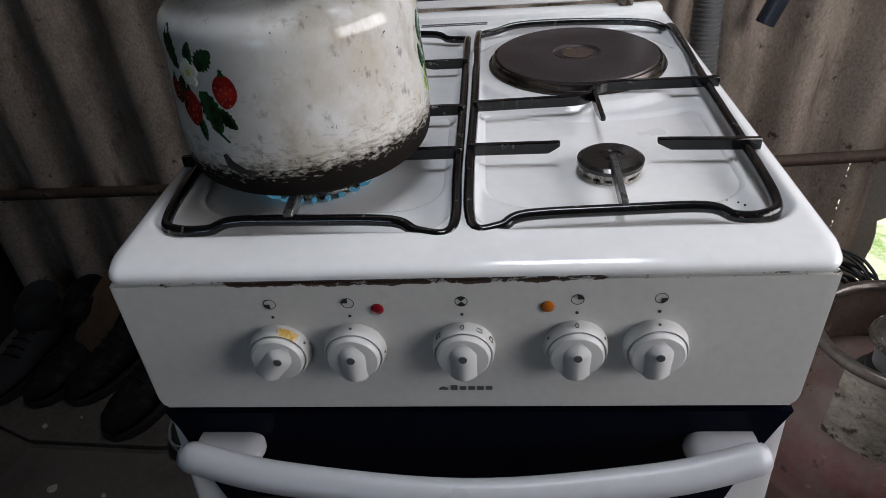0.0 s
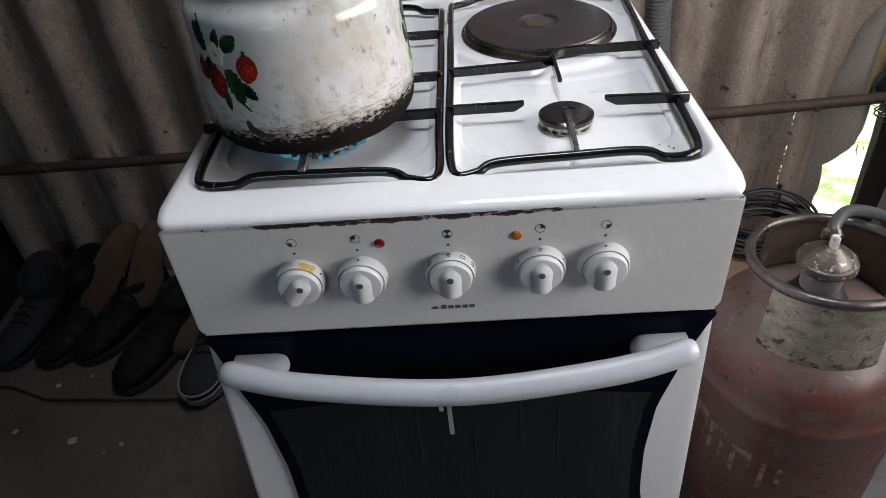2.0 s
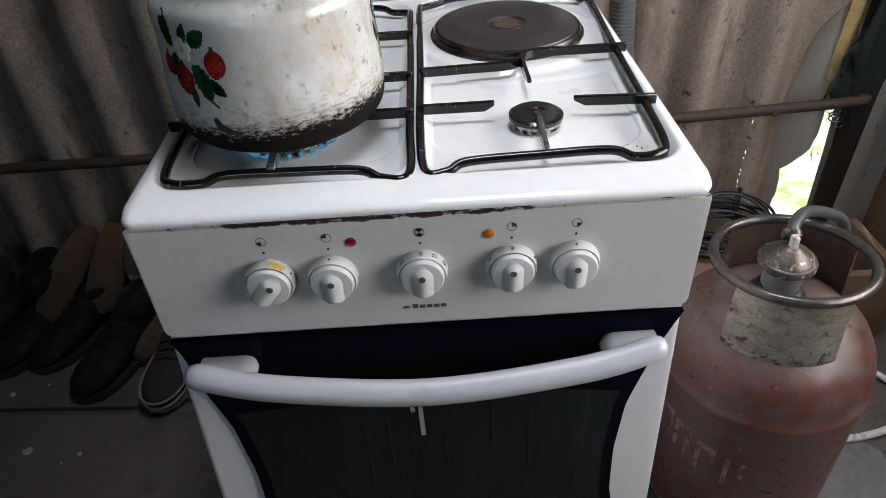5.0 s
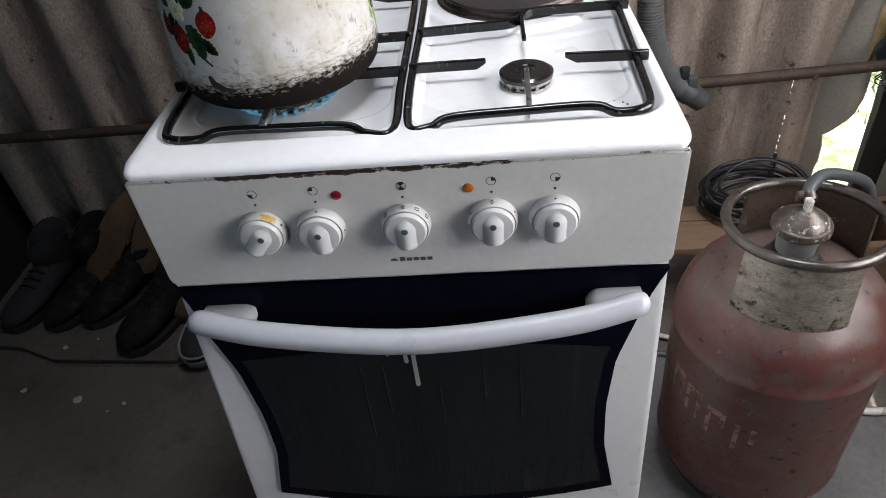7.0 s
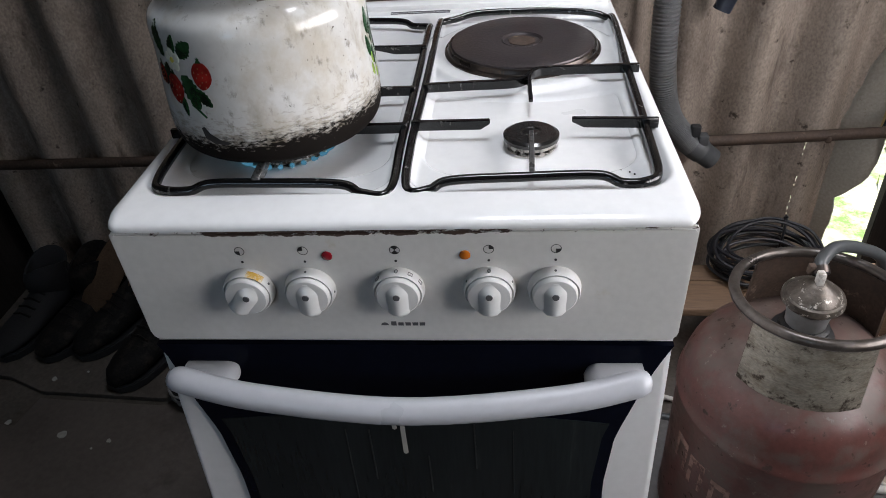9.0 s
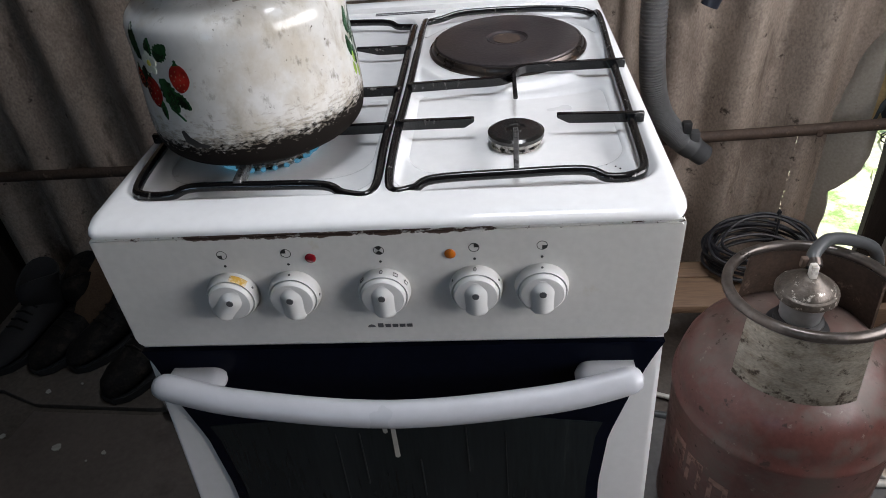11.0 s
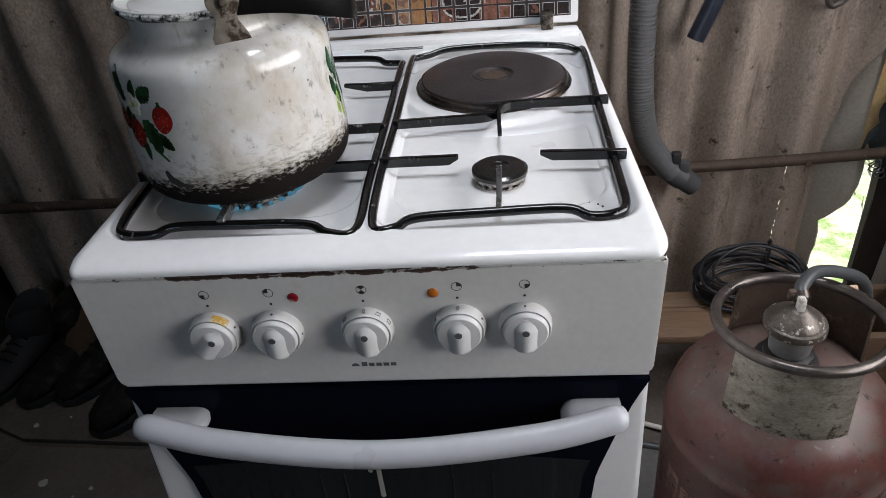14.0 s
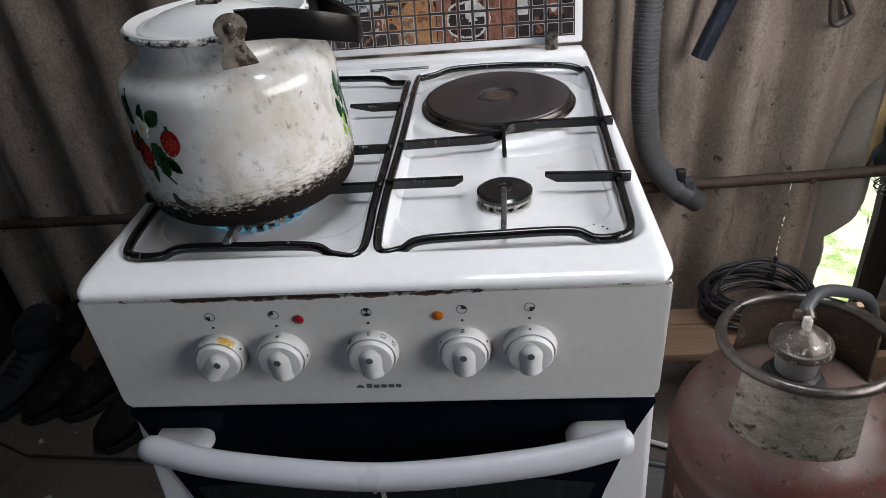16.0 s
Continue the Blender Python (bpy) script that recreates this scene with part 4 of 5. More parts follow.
# ---- pan supports ----
def build_grate(side, label):
    """One half of the pan support; side 1 is the half with the hotplate."""
    s = side
    g = thing("pan_support", (s * 0.117, 0.27, 0.853), label, "pan support", "pan supports on the hob")

    def p(x, y, z):
        return (s * x, y, z)
    lo, hi = 0.8585, 0.8625
    if s > 0:
        loop = [(0.008, 0.047, lo), (0.028, 0.044, lo), (0.046, 0.052, hi), (0.11, 0.056, hi), (0.172, 0.057, hi), (0.192, 0.050, lo), (0.212, 0.051, lo), (0.2245, 0.066, lo), (0.2265, 0.12, hi), (0.2325, 0.30, hi), (0.2385, 0.45, hi), (0.232, 0.472, lo), (0.21, 0.482, hi), (0.14, 0.498, hi), (0.062, 0.497, hi), (0.03, 0.487, lo), (0.014, 0.478, lo), (0.0085, 0.45, hi), (0.007, 0.25, hi), (0.005, 0.12, hi)]
    else:
        loop = [(0.006, 0.043, lo), (0.03, 0.040, lo), (0.05, 0.049, hi), (0.11, 0.053, hi), (0.168, 0.054, hi), (0.188, 0.049, lo), (0.214, 0.051, lo), (0.2255, 0.066, lo), (0.2265, 0.12, hi), (0.2305, 0.30, hi), (0.2345, 0.44, hi), (0.23, 0.465, lo), (0.205, 0.476, hi), (0.14, 0.484, hi), (0.05, 0.476, hi), (0.028, 0.466, lo), (0.006, 0.460, lo), (0.004, 0.43, hi), (0.004, 0.25, hi), (0.005, 0.12, hi)]
    part("frame", tube(curve_points([p(*v) for v in loop], 6, True), 0.0043, 10, True), M["grate"], g)

    def fin(pts, z0=0.8595, z1=0.8697, w=0.0026, taper=True, worn=False):
        """An upright flat bar along pts; its free end is cut back below."""
        bm = bmesh.new()
        q = [Vector((s * a, b, 0)) for a, b in pts]
        rows = []
        for i, c in enumerate(q):
            a, b = q[max(0, i - 1)], q[min(len(q) - 1, i + 1)]
            t = (b - a).normalized()
            nrm = Vector((-t.y, t.x, 0)) * w
            zl = z0 + (0.006 if taper and i == len(q) - 1 else 0)
            rows.append([bm.verts.new(c + o + Vector((0, 0, z))) for o, z in ((-nrm, zl), (nrm, zl), (nrm, z1), (-nrm, z1))])
        for a, b in zip(rows, rows[1:]):
            for k in range(4):
                bm.faces.new((a[k], a[(k + 1) % 4], b[(k + 1) % 4], b[k]))
        bm.faces.new(rows[0][::-1]), bm.faces.new(rows[-1])
        bmesh.ops.bevel(bm, geom=bm.edges[:], offset=0.0007, segments=1, affect="EDGES")
        part("support_bar", bm, M["worn"] if worn else M["grate"], g, "worn grey support bar" if worn else "")
    if s > 0:
        fin([(0.002, 0.154), (0.06, 0.1535), (0.07, 0.1535), (0.0795, 0.1535)])
        fin([(0.2395, 0.148), (0.19, 0.1515), (0.17, 0.153), (0.1585, 0.1535)])
        fin([(0.1165, 0.056), (0.118, 0.11), (0.1185, 0.129)], w=0.0024, worn=True)
        bar = curve_points([(0.006, 0.244, 0), (0.06, 0.247, 0), (0.1, 0.249, 0), (0.116, 0.256, 0), (0.126, 0.274, 0), (0.142, 0.2815, 0), (0.19, 0.282, 0), (0.2435, 0.282, 0)], 4)
        fin([(v.x, v.y) for v in bar], taper=False)
        fin([(0.121, 0.262), (0.121, 0.225), (0.121, 0.198)], w=0.0022)
    else:
        fin([(0.002, 0.150), (0.05, 0.150), (0.07, 0.150), (0.082, 0.150)])
        fin([(0.243, 0.150), (0.2, 0.150), (0.18, 0.150), (0.168, 0.150)])
        fin([(0.1265, 0.052), (0.1275, 0.075), (0.1275, 0.108)], w=0.0036, worn=True)
        fin([(0.002, 0.238), (0.12, 0.238), (0.24, 0.238)], taper=False)
        fin([(0.0, 0.362), (0.04, 0.362), (0.068, 0.364)])
        fin([(0.243, 0.362), (0.2, 0.362), (0.17, 0.362)])
        fin([(0.122, 0.238), (0.122, 0.21), (0.122, 0.192)], w=0.0022)
        fin([(0.122, 0.238), (0.122, 0.28), (0.122, 0.32)], w=0.0022)
        fin([(0.122, 0.482), (0.122, 0.44), (0.122, 0.405)], w=0.0022)
    return g


build_grate(1, "black enamelled steel pan support beside the hotplate")
build_grate(-1, "black enamelled steel pan support under the kettle")

# gas flames round the lit burner
fl = thing("gas_flame", (BURNERS[1][0], BURNERS[1][1], 0.853), "small blue gas flames round the lit burner", "flame")
bx, by, br = BURNERS[1]
for i in range(26):
    a = 2 * math.pi * i / 26
    d = Vector((math.cos(a), math.sin(a), 0))
    c = Vector((bx, by, 0.8512)) + d * br * 0.98
    part("flame_tongue", tube([c, c + d * 0.006 + Vector((0, 0, 0.002)), c + d * 0.011 + Vector((0, 0, 0.006))], lambda t: 0.0024 * (1 - t) + 0.0002, 6), M["flame"], fl)

# ---- kettle ----
KC = Vector((-0.128, 0.161, 0.8699))
kettle = thing("kettle", KC, "white enamel kettle with strawberry print, sooty base, on the lit burner", "kettle")
PROFILE = [(0.0, 0.0), (0.07, 0.0), (0.083, 0.0012), (0.0918, 0.0045), (0.0978, 0.011), (0.1005, 0.021), (0.1012, 0.036), (0.1005, 0.052), (0.099, 0.07), (0.0978, 0.085), (0.0970, 0.1),
           (0.0972, 0.110), (0.0966, 0.118), (0.0938, 0.1255), (0.0872, 0.1320), (0.0790, 0.1368), (0.0730, 0.1405), (0.0708, 0.145), (0.0706, 0.153), (0.0716, 0.159), (0.0725, 0.162)]


def body_radius(h):
    for (r0, h0), (r1, h1) in zip(PROFILE[1:], PROFILE[2:]):
        if h <= h1:
            return r0 + (r1 - r0) * (h - h0) / (h1 - h0 + 1e-9)
    return PROFILE[-1][0]


fine = [(p.x, p.y) for p in curve_points([(r, h, 0) for r, h in PROFILE], 4)]
inner = [(0.0705, 0.162), (0.0685, 0.153), (0.0685, 0.1405), (0.085, 0.124), (0.093, 0.085), (0.095, 0.03), (0.06, 0.004), (0.0, 0.003)]
part("body", lathe(fine + inner, KC, 96), M["kettle"], kettle, "pot-bellied white enamel body, stained and scorched")
TOP = KC + Vector((0.0015, 0, 0))
part("rim", lathe([(0.0722, 0.1590), (0.0772, 0.1600), (0.0800, 0.1628), (0.0802, 0.1652), (0.0790, 0.1666), (0.0775, 0.1646), (0.0735, 0.1620)], TOP, 72), M["chipped"], kettle, "chipped rim with bare dark steel")
part("mouth", lathe([(0.0788, 0.1650), (0.0784, 0.1672), (0.0768, 0.1682), (0.0735, 0.1672), (0.0690, 0.1640), (0.0640, 0.1610), (0.0600, 0.1596), (0.0585, 0.1570), (0.0600, 0.1555), (0.0660, 0.1585), (0.0740, 0.1632)], TOP, 72), M["lid_white"], kettle, "broad rounded white enamel mouth flange")
# lid a little aside and tilted
LM = Matrix.Translation(KC + Vector((-0.004, -0.002, 0.1612))) @ pose(0, 0, 0, 0, 1.5, 0)
lidk = part("lid", lathe([(0.0, 0.0150), (0.012, 0.0147), (0.028, 0.0128), (0.044, 0.0085), (0.053, 0.0042), (0.0570, 0.0022), (0.0605, 0.0024), (0.0620, 0.0014), (0.0605, 0.0000), (0.056, -0.0004), (0.0, 0.009)], (0, 0, 0), 72, m=LM), M["lid_white"], kettle, "domed white enamel lid")
loop = curve_points([LM @ Vector(v) for v in ((-0.0075, 0, 0.012), (-0.0080, 0, 0.022), (-0.0055, 0, 0.0285), (0.0055, 0, 0.0285), (0.0080, 0, 0.022), (0.0075, 0, 0.012))], 4)
bm = bmesh.new()
add_tube(bm, loop, 0.0016, 8)
add_tube(bm, [v + Vector((0.002, 0.006, 0)) for v in loop], 0.0016, 8)
add_box(bm, -0.010, 0.010, -0.003, 0.009, 0.0125, 0.0155, bevel=0.001, m=LM)
part("lid_grip", bm, M["old_metal"], lidk, "small bent metal grip")
# handle axis and brackets
AX = radians(298)
ax, side = Vector((math.cos(AX), math.sin(AX), 0)), Vector((-math.sin(AX), math.cos(AX), 0))
for sgn in (1, -1):
    n = ax * sgn
    t = Vector((-n.y, n.x, 0))
    half = [(0.0150, 0.1395), (0.0145, 0.1435), (0.0115, 0.1500), (0.0092, 0.1560), (0.0090, 0.1610), (0.0106, 0.1655)] + [(0.0136 * math.cos(v), 0.1745 + 0.0136 * math.sin(v)) for v in (radians(-38 + 16 * k) for k in range(8))]
    half = [(u * 0.95, 0.1725 + (h - 0.1745) * 0.80) for u, h in half]
    outline = [(-u, h) for u, h in half[:1]] + half + [(0.0, 0.1834)] + [(-u, h) for u, h in half[:0:-1]]
    bm = bmesh.new()
    a, b = [], []
    for u, h in outline:
        off = 0.0835 + 0.010 * smooth_step(0.153, 0.144, h) ** 2
        base = KC + n * off + t * u + Vector((0, 0, h))
        a.append(bm.verts.new(base)), b.append(bm.verts.new(base + n * 0.0018))
    bm.faces.new(a), bm.faces.new(b[::-1])
    for i in range(len(a)):
        j = (i + 1) % len(a)
        bm.faces.new((a[i], b[i], b[j], a[j]))
    br_ = part("handle_bracket", bm, M["old_metal"], kettle, "tarnished riveted steel bracket")
    rm = Matrix.Translation(KC + n * 0.0846 + Vector((0, 0, 0.1725))) @ n.to_track_quat("Z", "Y").to_matrix().to_4x4()
    part("rivet", lathe([(0, 0), (0.0062, 0), (0.0062, 0.0008), (0.0040, 0.0010), (0.0038, 0.0030), (0.0026, 0.0042), (0, 0.0044)], (0, 0, 0), 16, m=rm), M["old_metal"], br_)
# the black handle folded down to one side: a flat band
pts = [KC + ax * 0.0800 + side * 0.006 + Vector((0, 0, 0.1720)), KC + ax * 0.0805 + side * 0.04 + Vector((0, 0, 0.168)), KC + ax * 0.079 + side * 0.080 + Vector((0, 0, 0.1575)),
       KC + ax * 0.064 + side * 0.106 + Vector((0, 0, 0.1465)), KC + ax * 0.036 + side * 0.115 + Vector((0, 0, 0.1415)), KC + side * 0.117 + Vector((0, 0, 0.1415))]
pts = pts + [p - ax * (2 * (p - KC).dot(ax)) for p in pts[-2::-1]]
path = curve_points(pts, 5)
bm, rows = bmesh.new(), []
for i, c in enumerate(path):
    t = (path[min(i + 1, len(path) - 1)] - path[max(i - 1, 0)])
    nr = Vector((t.y, -t.x, 0)).normalized() * 0.0032
    h = 0.0116
    up = Vector((0, 0, h))
    rows.append([bm.verts.new(c + o + u) for o, u in ((-nr, -up), (nr, -up), (nr * 1.25, up * 0), (nr, up), (-nr, up), (-nr * 1.25, up * 0))])
for a, b in zip(rows, rows[1:]):
    for k in range(6):
        bm.faces.new((a[k], a[(k + 1) % 6], b[(k + 1) % 6], b[k]))
bm.faces.new(rows[0][::-1]), bm.faces.new(rows[-1])
bmesh.ops.bevel(bm, geom=[e for e in bm.edges if e.calc_face_angle(0) > 0.7], offset=0.0012, segments=2, affect="EDGES")
part("handle", bm, M["bakelite"], kettle, "folded black plastic band handle", angle=50)


def decal(name, outline, material, lift=0.0005, label=""):
    """A flat figure laid on the kettle's belly. outline: (degrees round it, height) pairs about a middle."""
    bm = bmesh.new()
    ca, ch = sum(a for a, _ in outline) / len(outline), sum(h for _, h in outline) / len(outline)

    def at(a, h, k):
        r = body_radius(h) + k
        return KC + Vector((r * math.cos(radians(a)), r * math.sin(radians(a)), h))
    rings = []
    for share, k in ((1.0, 0.0002), (0.8, lift), (0.4, lift)):
        rings.append([bm.verts.new(at(ca + (a - ca) * share, ch + (h - ch) * share, k)) for a, h in outline])
    mid = bm.verts.new(at(ca, ch, lift))
    n = len(outline)
    for p, q in zip(rings, rings[1:]):
        for i in range(n):
            bm.faces.new((p[i], p[(i + 1) % n], q[(i + 1) % n], q[i]))
    for i in range(n):
        bm.faces.new((rings[-1][i], rings[-1][(i + 1) % n], mid))
    return part(name, bm, material, kettle, label)


DEG = 0.0018   # metres of belly per degree


def oval(a, h, ra, rh, tilt=0.0, n=20, shape=None):
    out = []
    for i in range(n):
        w = 2 * math.pi * i / n
        u, v = math.cos(w), math.sin(w)
        k = shape(u, v) if shape else 1.0
        x, y = ra * u * k, rh * v * k
        c, s = math.cos(radians(tilt)), math.sin(radians(tilt))
        out.append((a + (x * c - y * s) / DEG, h + x * s + y * c))
    return out


def leaf(a, h, length, width, tilt, material=None):
    n, out, length, width = 13, [], length * 0.88, width * 0.88
    c, s = math.cos(radians(tilt)), math.sin(radians(tilt))
    for sgn in (1, -1):
        rng = range(n) if sgn > 0 else range(n - 1, 0, -1)
        for i in rng:
            t = i / (n - 1)
            y = (t - 0.5) * length
            x = sgn * width * 0.5 * math.sin(math.pi * min(1, t * 0.9 + 0.08)) ** 0.8 * (1.0 if i % 2 else 0.76)
            out.append((a + (x * c - y * s) / DEG, h + x * s + y * c))
    decal("printed_leaf", out, material or M["leaf"], 0.0004)


def berry(a, h, r, tilt=0):
    decal("printed_strawberry", oval(a, h, r * 0.82, r, tilt, shape=lambda u, v: 1.0 - 0.12 * max(0, -v) * abs(u) - 0.1 * max(0, -v)), M["berry"], 0.0007)
    for i in range(11):
        w = i * 2.4
        q = 0.75 * r * math.sqrt((i + 0.5) / 11)
        decal("printed_seed", oval(a + q * 0.8 * math.cos(w) / DEG, h + q * math.sin(w), 0.0006, 0.0009, 0, 6), M["seed"], 0.0010)
    for k in (-40, 0, 40):
        leaf(a + 0.4 * k / 40, h + r * 1.0, 0.009, 0.0035, k)


H0 = 0.9561 - KC.z
leaf(225, H0 + 0.027, 0.038, 0.021, 14)
leaf(246, H0 + 0.022, 0.025, 0.018, -55)
leaf(245, H0 - 0.014, 0.036, 0.023, 205)
leaf(227, H0 - 0.004, 0.028, 0.016, 150)
berry(253.5, H0 + 0.0005, 0.0128, -8)
leaf(238, H0 + 0.024, 0.022, 0.013, -20)
leaf(252, H0 - 0.018, 0.024, 0.014, 230)
leaf(238, H0 - 0.028, 0.022, 0.011, 190)
berry(233, H0 - 0.015, 0.0145, 12)
berry(222, H0 - 0.006, 0.010, 25)
for k in range(5):
    w = radians(90 + 72 * k)
    decal("printed_petal", oval(236 + 0.0062 * math.cos(w) / DEG, H0 + 0.0115 + 0.0062 * math.sin(w), 0.0046, 0.0046, 0, 10), M["petal"], 0.0009)
decal("printed_flower_middle", oval(236, H0 + 0.0115, 0.003, 0.003, 0, 10), M["petal_mid"], 0.0012)
decal("printed_stem", [(243, H0 - 0.026), (246, H0 - 0.029), (251, H0 - 0.036), (252, H0 - 0.035), (247, H0 - 0.027), (244, H0 - 0.0245)], M["leaf"], 0.0004)
decal("enamel_chip", [(246, 0.040), (248, 0.042), (251, 0.036), (256, 0.031), (262, 0.029), (259, 0.026), (252, 0.026), (247, 0.031)], M["soot"], 0.0005, label="black chip in the enamel")
for a, h, L, w, tl in ((-4, 0.100, 0.03, 0.016, 10), (2, 0.088, 0.028, 0.016, 170), (-6, 0.078, 0.026, 0.014, 20), (0, 0.066, 0.024, 0.014, 190), (8, 0.095, 0.03, 0.018, -15), (10, 0.07, 0.03, 0.018, 200)):
    leaf(a, h, L, w, tl)
for a, h in ((-3, 0.066), (-5, 0.056), (1, 0.05)):
    leaf(a, h, 0.016, 0.009, 15, M["leaf_light"])

# ---- gas cylinder ----
CC = Vector((0.514, 0.25, 0.005))
cyl = thing("gas_cylinder", CC, "worn dark red steel gas cylinder standing on grey linoleum", "gas cylinder")
R = 0.150
prof = [(0.0, 0.03), (0.06, 0.018), (0.11, 0.022), (0.135, 0.04), (0.147, 0.07), (0.1495, 0.085), (0.1515, 0.087), (0.1515, 0.093), (R, 0.096), (R, 0.374), (0.1525, 0.376), (0.1525, 0.383), (0.1495, 0.386),
        (0.1475, 0.405), (0.142, 0.425), (0.131, 0.446), (0.113, 0.464), (0.088, 0.478), (0.055, 0.487), (0.0, 0.491)]
part("body", lathe(prof, CC, 96), M["cylinder"], cyl, "dull red cylinder body with scratched paint", angle=50)
part("foot_ring", lathe([(0.118, 0.0), (0.122, 0.0), (0.124, 0.04), (0.12, 0.04)], CC, 64), M["rust"], cyl)


def arc_plate(r, a0, a1, low, high, thick, n=40, slope=0.0, dip=0.0):
    bm = bmesh.new()
    cols = []
    for i in range(n + 1):
        a = radians(a0 + (a1 - a0) * i / n)
        d = Vector((math.cos(a), math.sin(a), 0))
        cols.append([bm.verts.new(CC + d * rr + Vector((0, 0, z))) for rr, z in ((r + slope, low), (r, high - dip * (1 + math.sin(a))), (r - thick, high - dip * (1 + math.sin(a))), (r + slope - thick, low))])
    for a, b in zip(cols, cols[1:]):
        for k in range(4):
            bm.faces.new((a[k], a[(k + 1) % 4], b[(k + 1) % 4], b[k]))
    bm.faces.new(cols[0][::-1]), bm.faces.new(cols[-1])
    return bm


RR, RZ = 0.1005, 0.571
plate = part("collar_front", arc_plate(RR, 205, 290, 0.455, RZ + 0.008, 0.0035, slope=0.008, dip=0.011), M["data_plate"], cyl, "worn pale collar plate with stamped lines")
part("collar_back", arc_plate(RR, 8, 118, 0.455, RZ + 0.008, 0.0035, slope=0.006, dip=0.011), M["rust"], cyl, "rusty rear collar plate")
rnd = random.Random(12)
for row in range(5):
    a = 212.0
    while a < 282:
        w = rnd.uniform(1.5, 5.0)
        if rnd.random() < (0.55 if row in (1, 3) else 0.12):
            z = 0.540 - row * 0.0165
            part("stamped_bar", arc_plate(RR + 0.0004 + 0.006 * (RZ - z) / 0.116, a, a + w, z - 0.0018, z + 0.0020, 0.0012, 3), M["data_plate"], plate)
        a += w + rnd.uniform(1.2, 3.0)
ring = [CC + Vector((RR * math.cos(a), RR * math.sin(a), RZ + 0.008 - 0.011 * (1 + math.sin(a)))) for a in (2 * math.pi * i / 72 for i in range(72))]
part("collar_ring", tube(ring, 0.0072, 12, True), M["ring"], cyl, "worn steel ring round the collar")
# faded lettering on the belly, as worn bars
STROKES = dict(left=(0, 0, 2.8, 0.064), right=(8.6, 0, 2.8, 0.064), top=(0, 0.026, 11.4, 0.012), hook=(8.6, 0.013, 2.8, 0.036))
for a0, z0, strokes in ((189, 0.286, "left right top"), (203, 0.277, "left right top"), (219, 0.266, "left top hook"), (236, 0.256, "left hook")):
    for key in strokes.split():
        da, dz, w, h = STROKES[key]
        part("worn_letter_bar", arc_plate(R + 0.0003, a0 + da, a0 + da + w, z0 + dz - h / 2, z0 + dz + h / 2, 0.0008, 4), M["cyl_print"], cyl)
# valve and pressure regulator
RC = CC + Vector((-0.004, 0.003, 0))
reg = part("regulator", lathe([(0, 0.513), (0.021, 0.513), (0.0255, 0.518), (0.0262, 0.53), (0.029, 0.545), (0.0305, 0.556), (0, 0.556)], RC, 48), M["reg_grey"], cyl, "grey alloy gas regulator")
part("valve_base", lathe([(0, 0.485), (0.038, 0.485), (0.0405, 0.489), (0.0400, 0.497), (0.029, 0.501), (0.029, 0.506), (0.031, 0.508), (0.031, 0.513), (0.026, 0.516), (0, 0.516)], RC, 48), M["rubber"], reg, "black rubber valve base")
part("regulator_cap", lathe([(0, 0.554), (0.036, 0.554), (0.0382, 0.557), (0.0382, 0.562), (0.0365, 0.566), (0.033, 0.567), (0.031, 0.571), (0.022, 0.577), (0.013, 0.584), (0.008, 0.587), (0, 0.588)], RC, 56), M["reg_cap"], reg, "tarnished domed regulator cap with peeling paint", angle=30)
top = RC + Vector((0, 0, 0.586))
part("nipple", box(top.x - 0.0045, top.x + 0.0045, top.y - 0.008, top.y + 0.003, top.z - 0.004, top.z + 0.019, bevel=0.002), M["cable"], reg, "pale plastic tag")
hose = thing("gas_hose", RC + Vector((0, 0.02, 0.6)), "dark grey rubber gas hose clamped to the regulator", "hose")
hp_ = curve_points([top + Vector((0.002, 0.004, 0.008)), top + Vector((0.006, 0.020, 0.016)), top + Vector((0.036, 0.050, 0.016)), top + Vector((0.085, 0.075, -0.006)), top + Vector((0.130, 0.095, -0.04)), top + Vector((0.160, 0.115, -0.11)), top + Vector((0.172, 0.13, -0.2)), top + Vector((0.15, 0.15, -0.33)), top + Vector((0.10, 0.19, -0.47)), top + Vector((0.0, 0.24, -0.578)), top + Vector((-0.17, 0.28, -0.578))], 8)
part("hose", tube(hp_, 0.0084, 12), M["hose_grey"], hose)
cl = hp_[3]
d = (hp_[4] - hp_[2]).normalized()
qm = Matrix.Translation(cl) @ d.to_track_quat("Z", "Y").to_matrix().to_4x4()
clamp = part("hose_clamp", lathe([(0.0093, -0.005), (0.0105, -0.005), (0.0108, 0.0), (0.0105, 0.005), (0.0093, 0.005)], (0, 0, 0), 24, m=qm), M["steel"], hose, "steel screw clamp")
part("clamp_screw", box(cl.x - 0.016, cl.x - 0.008, cl.y - 0.004, cl.y + 0.004, cl.z - 0.004, cl.z + 0.010, bevel=0.0012), M["rust"], clamp)

cyl.rotation_euler = (radians(1.6), radians(-2.0), 0)
hose.location += Vector((-0.019, -0.015, 0))

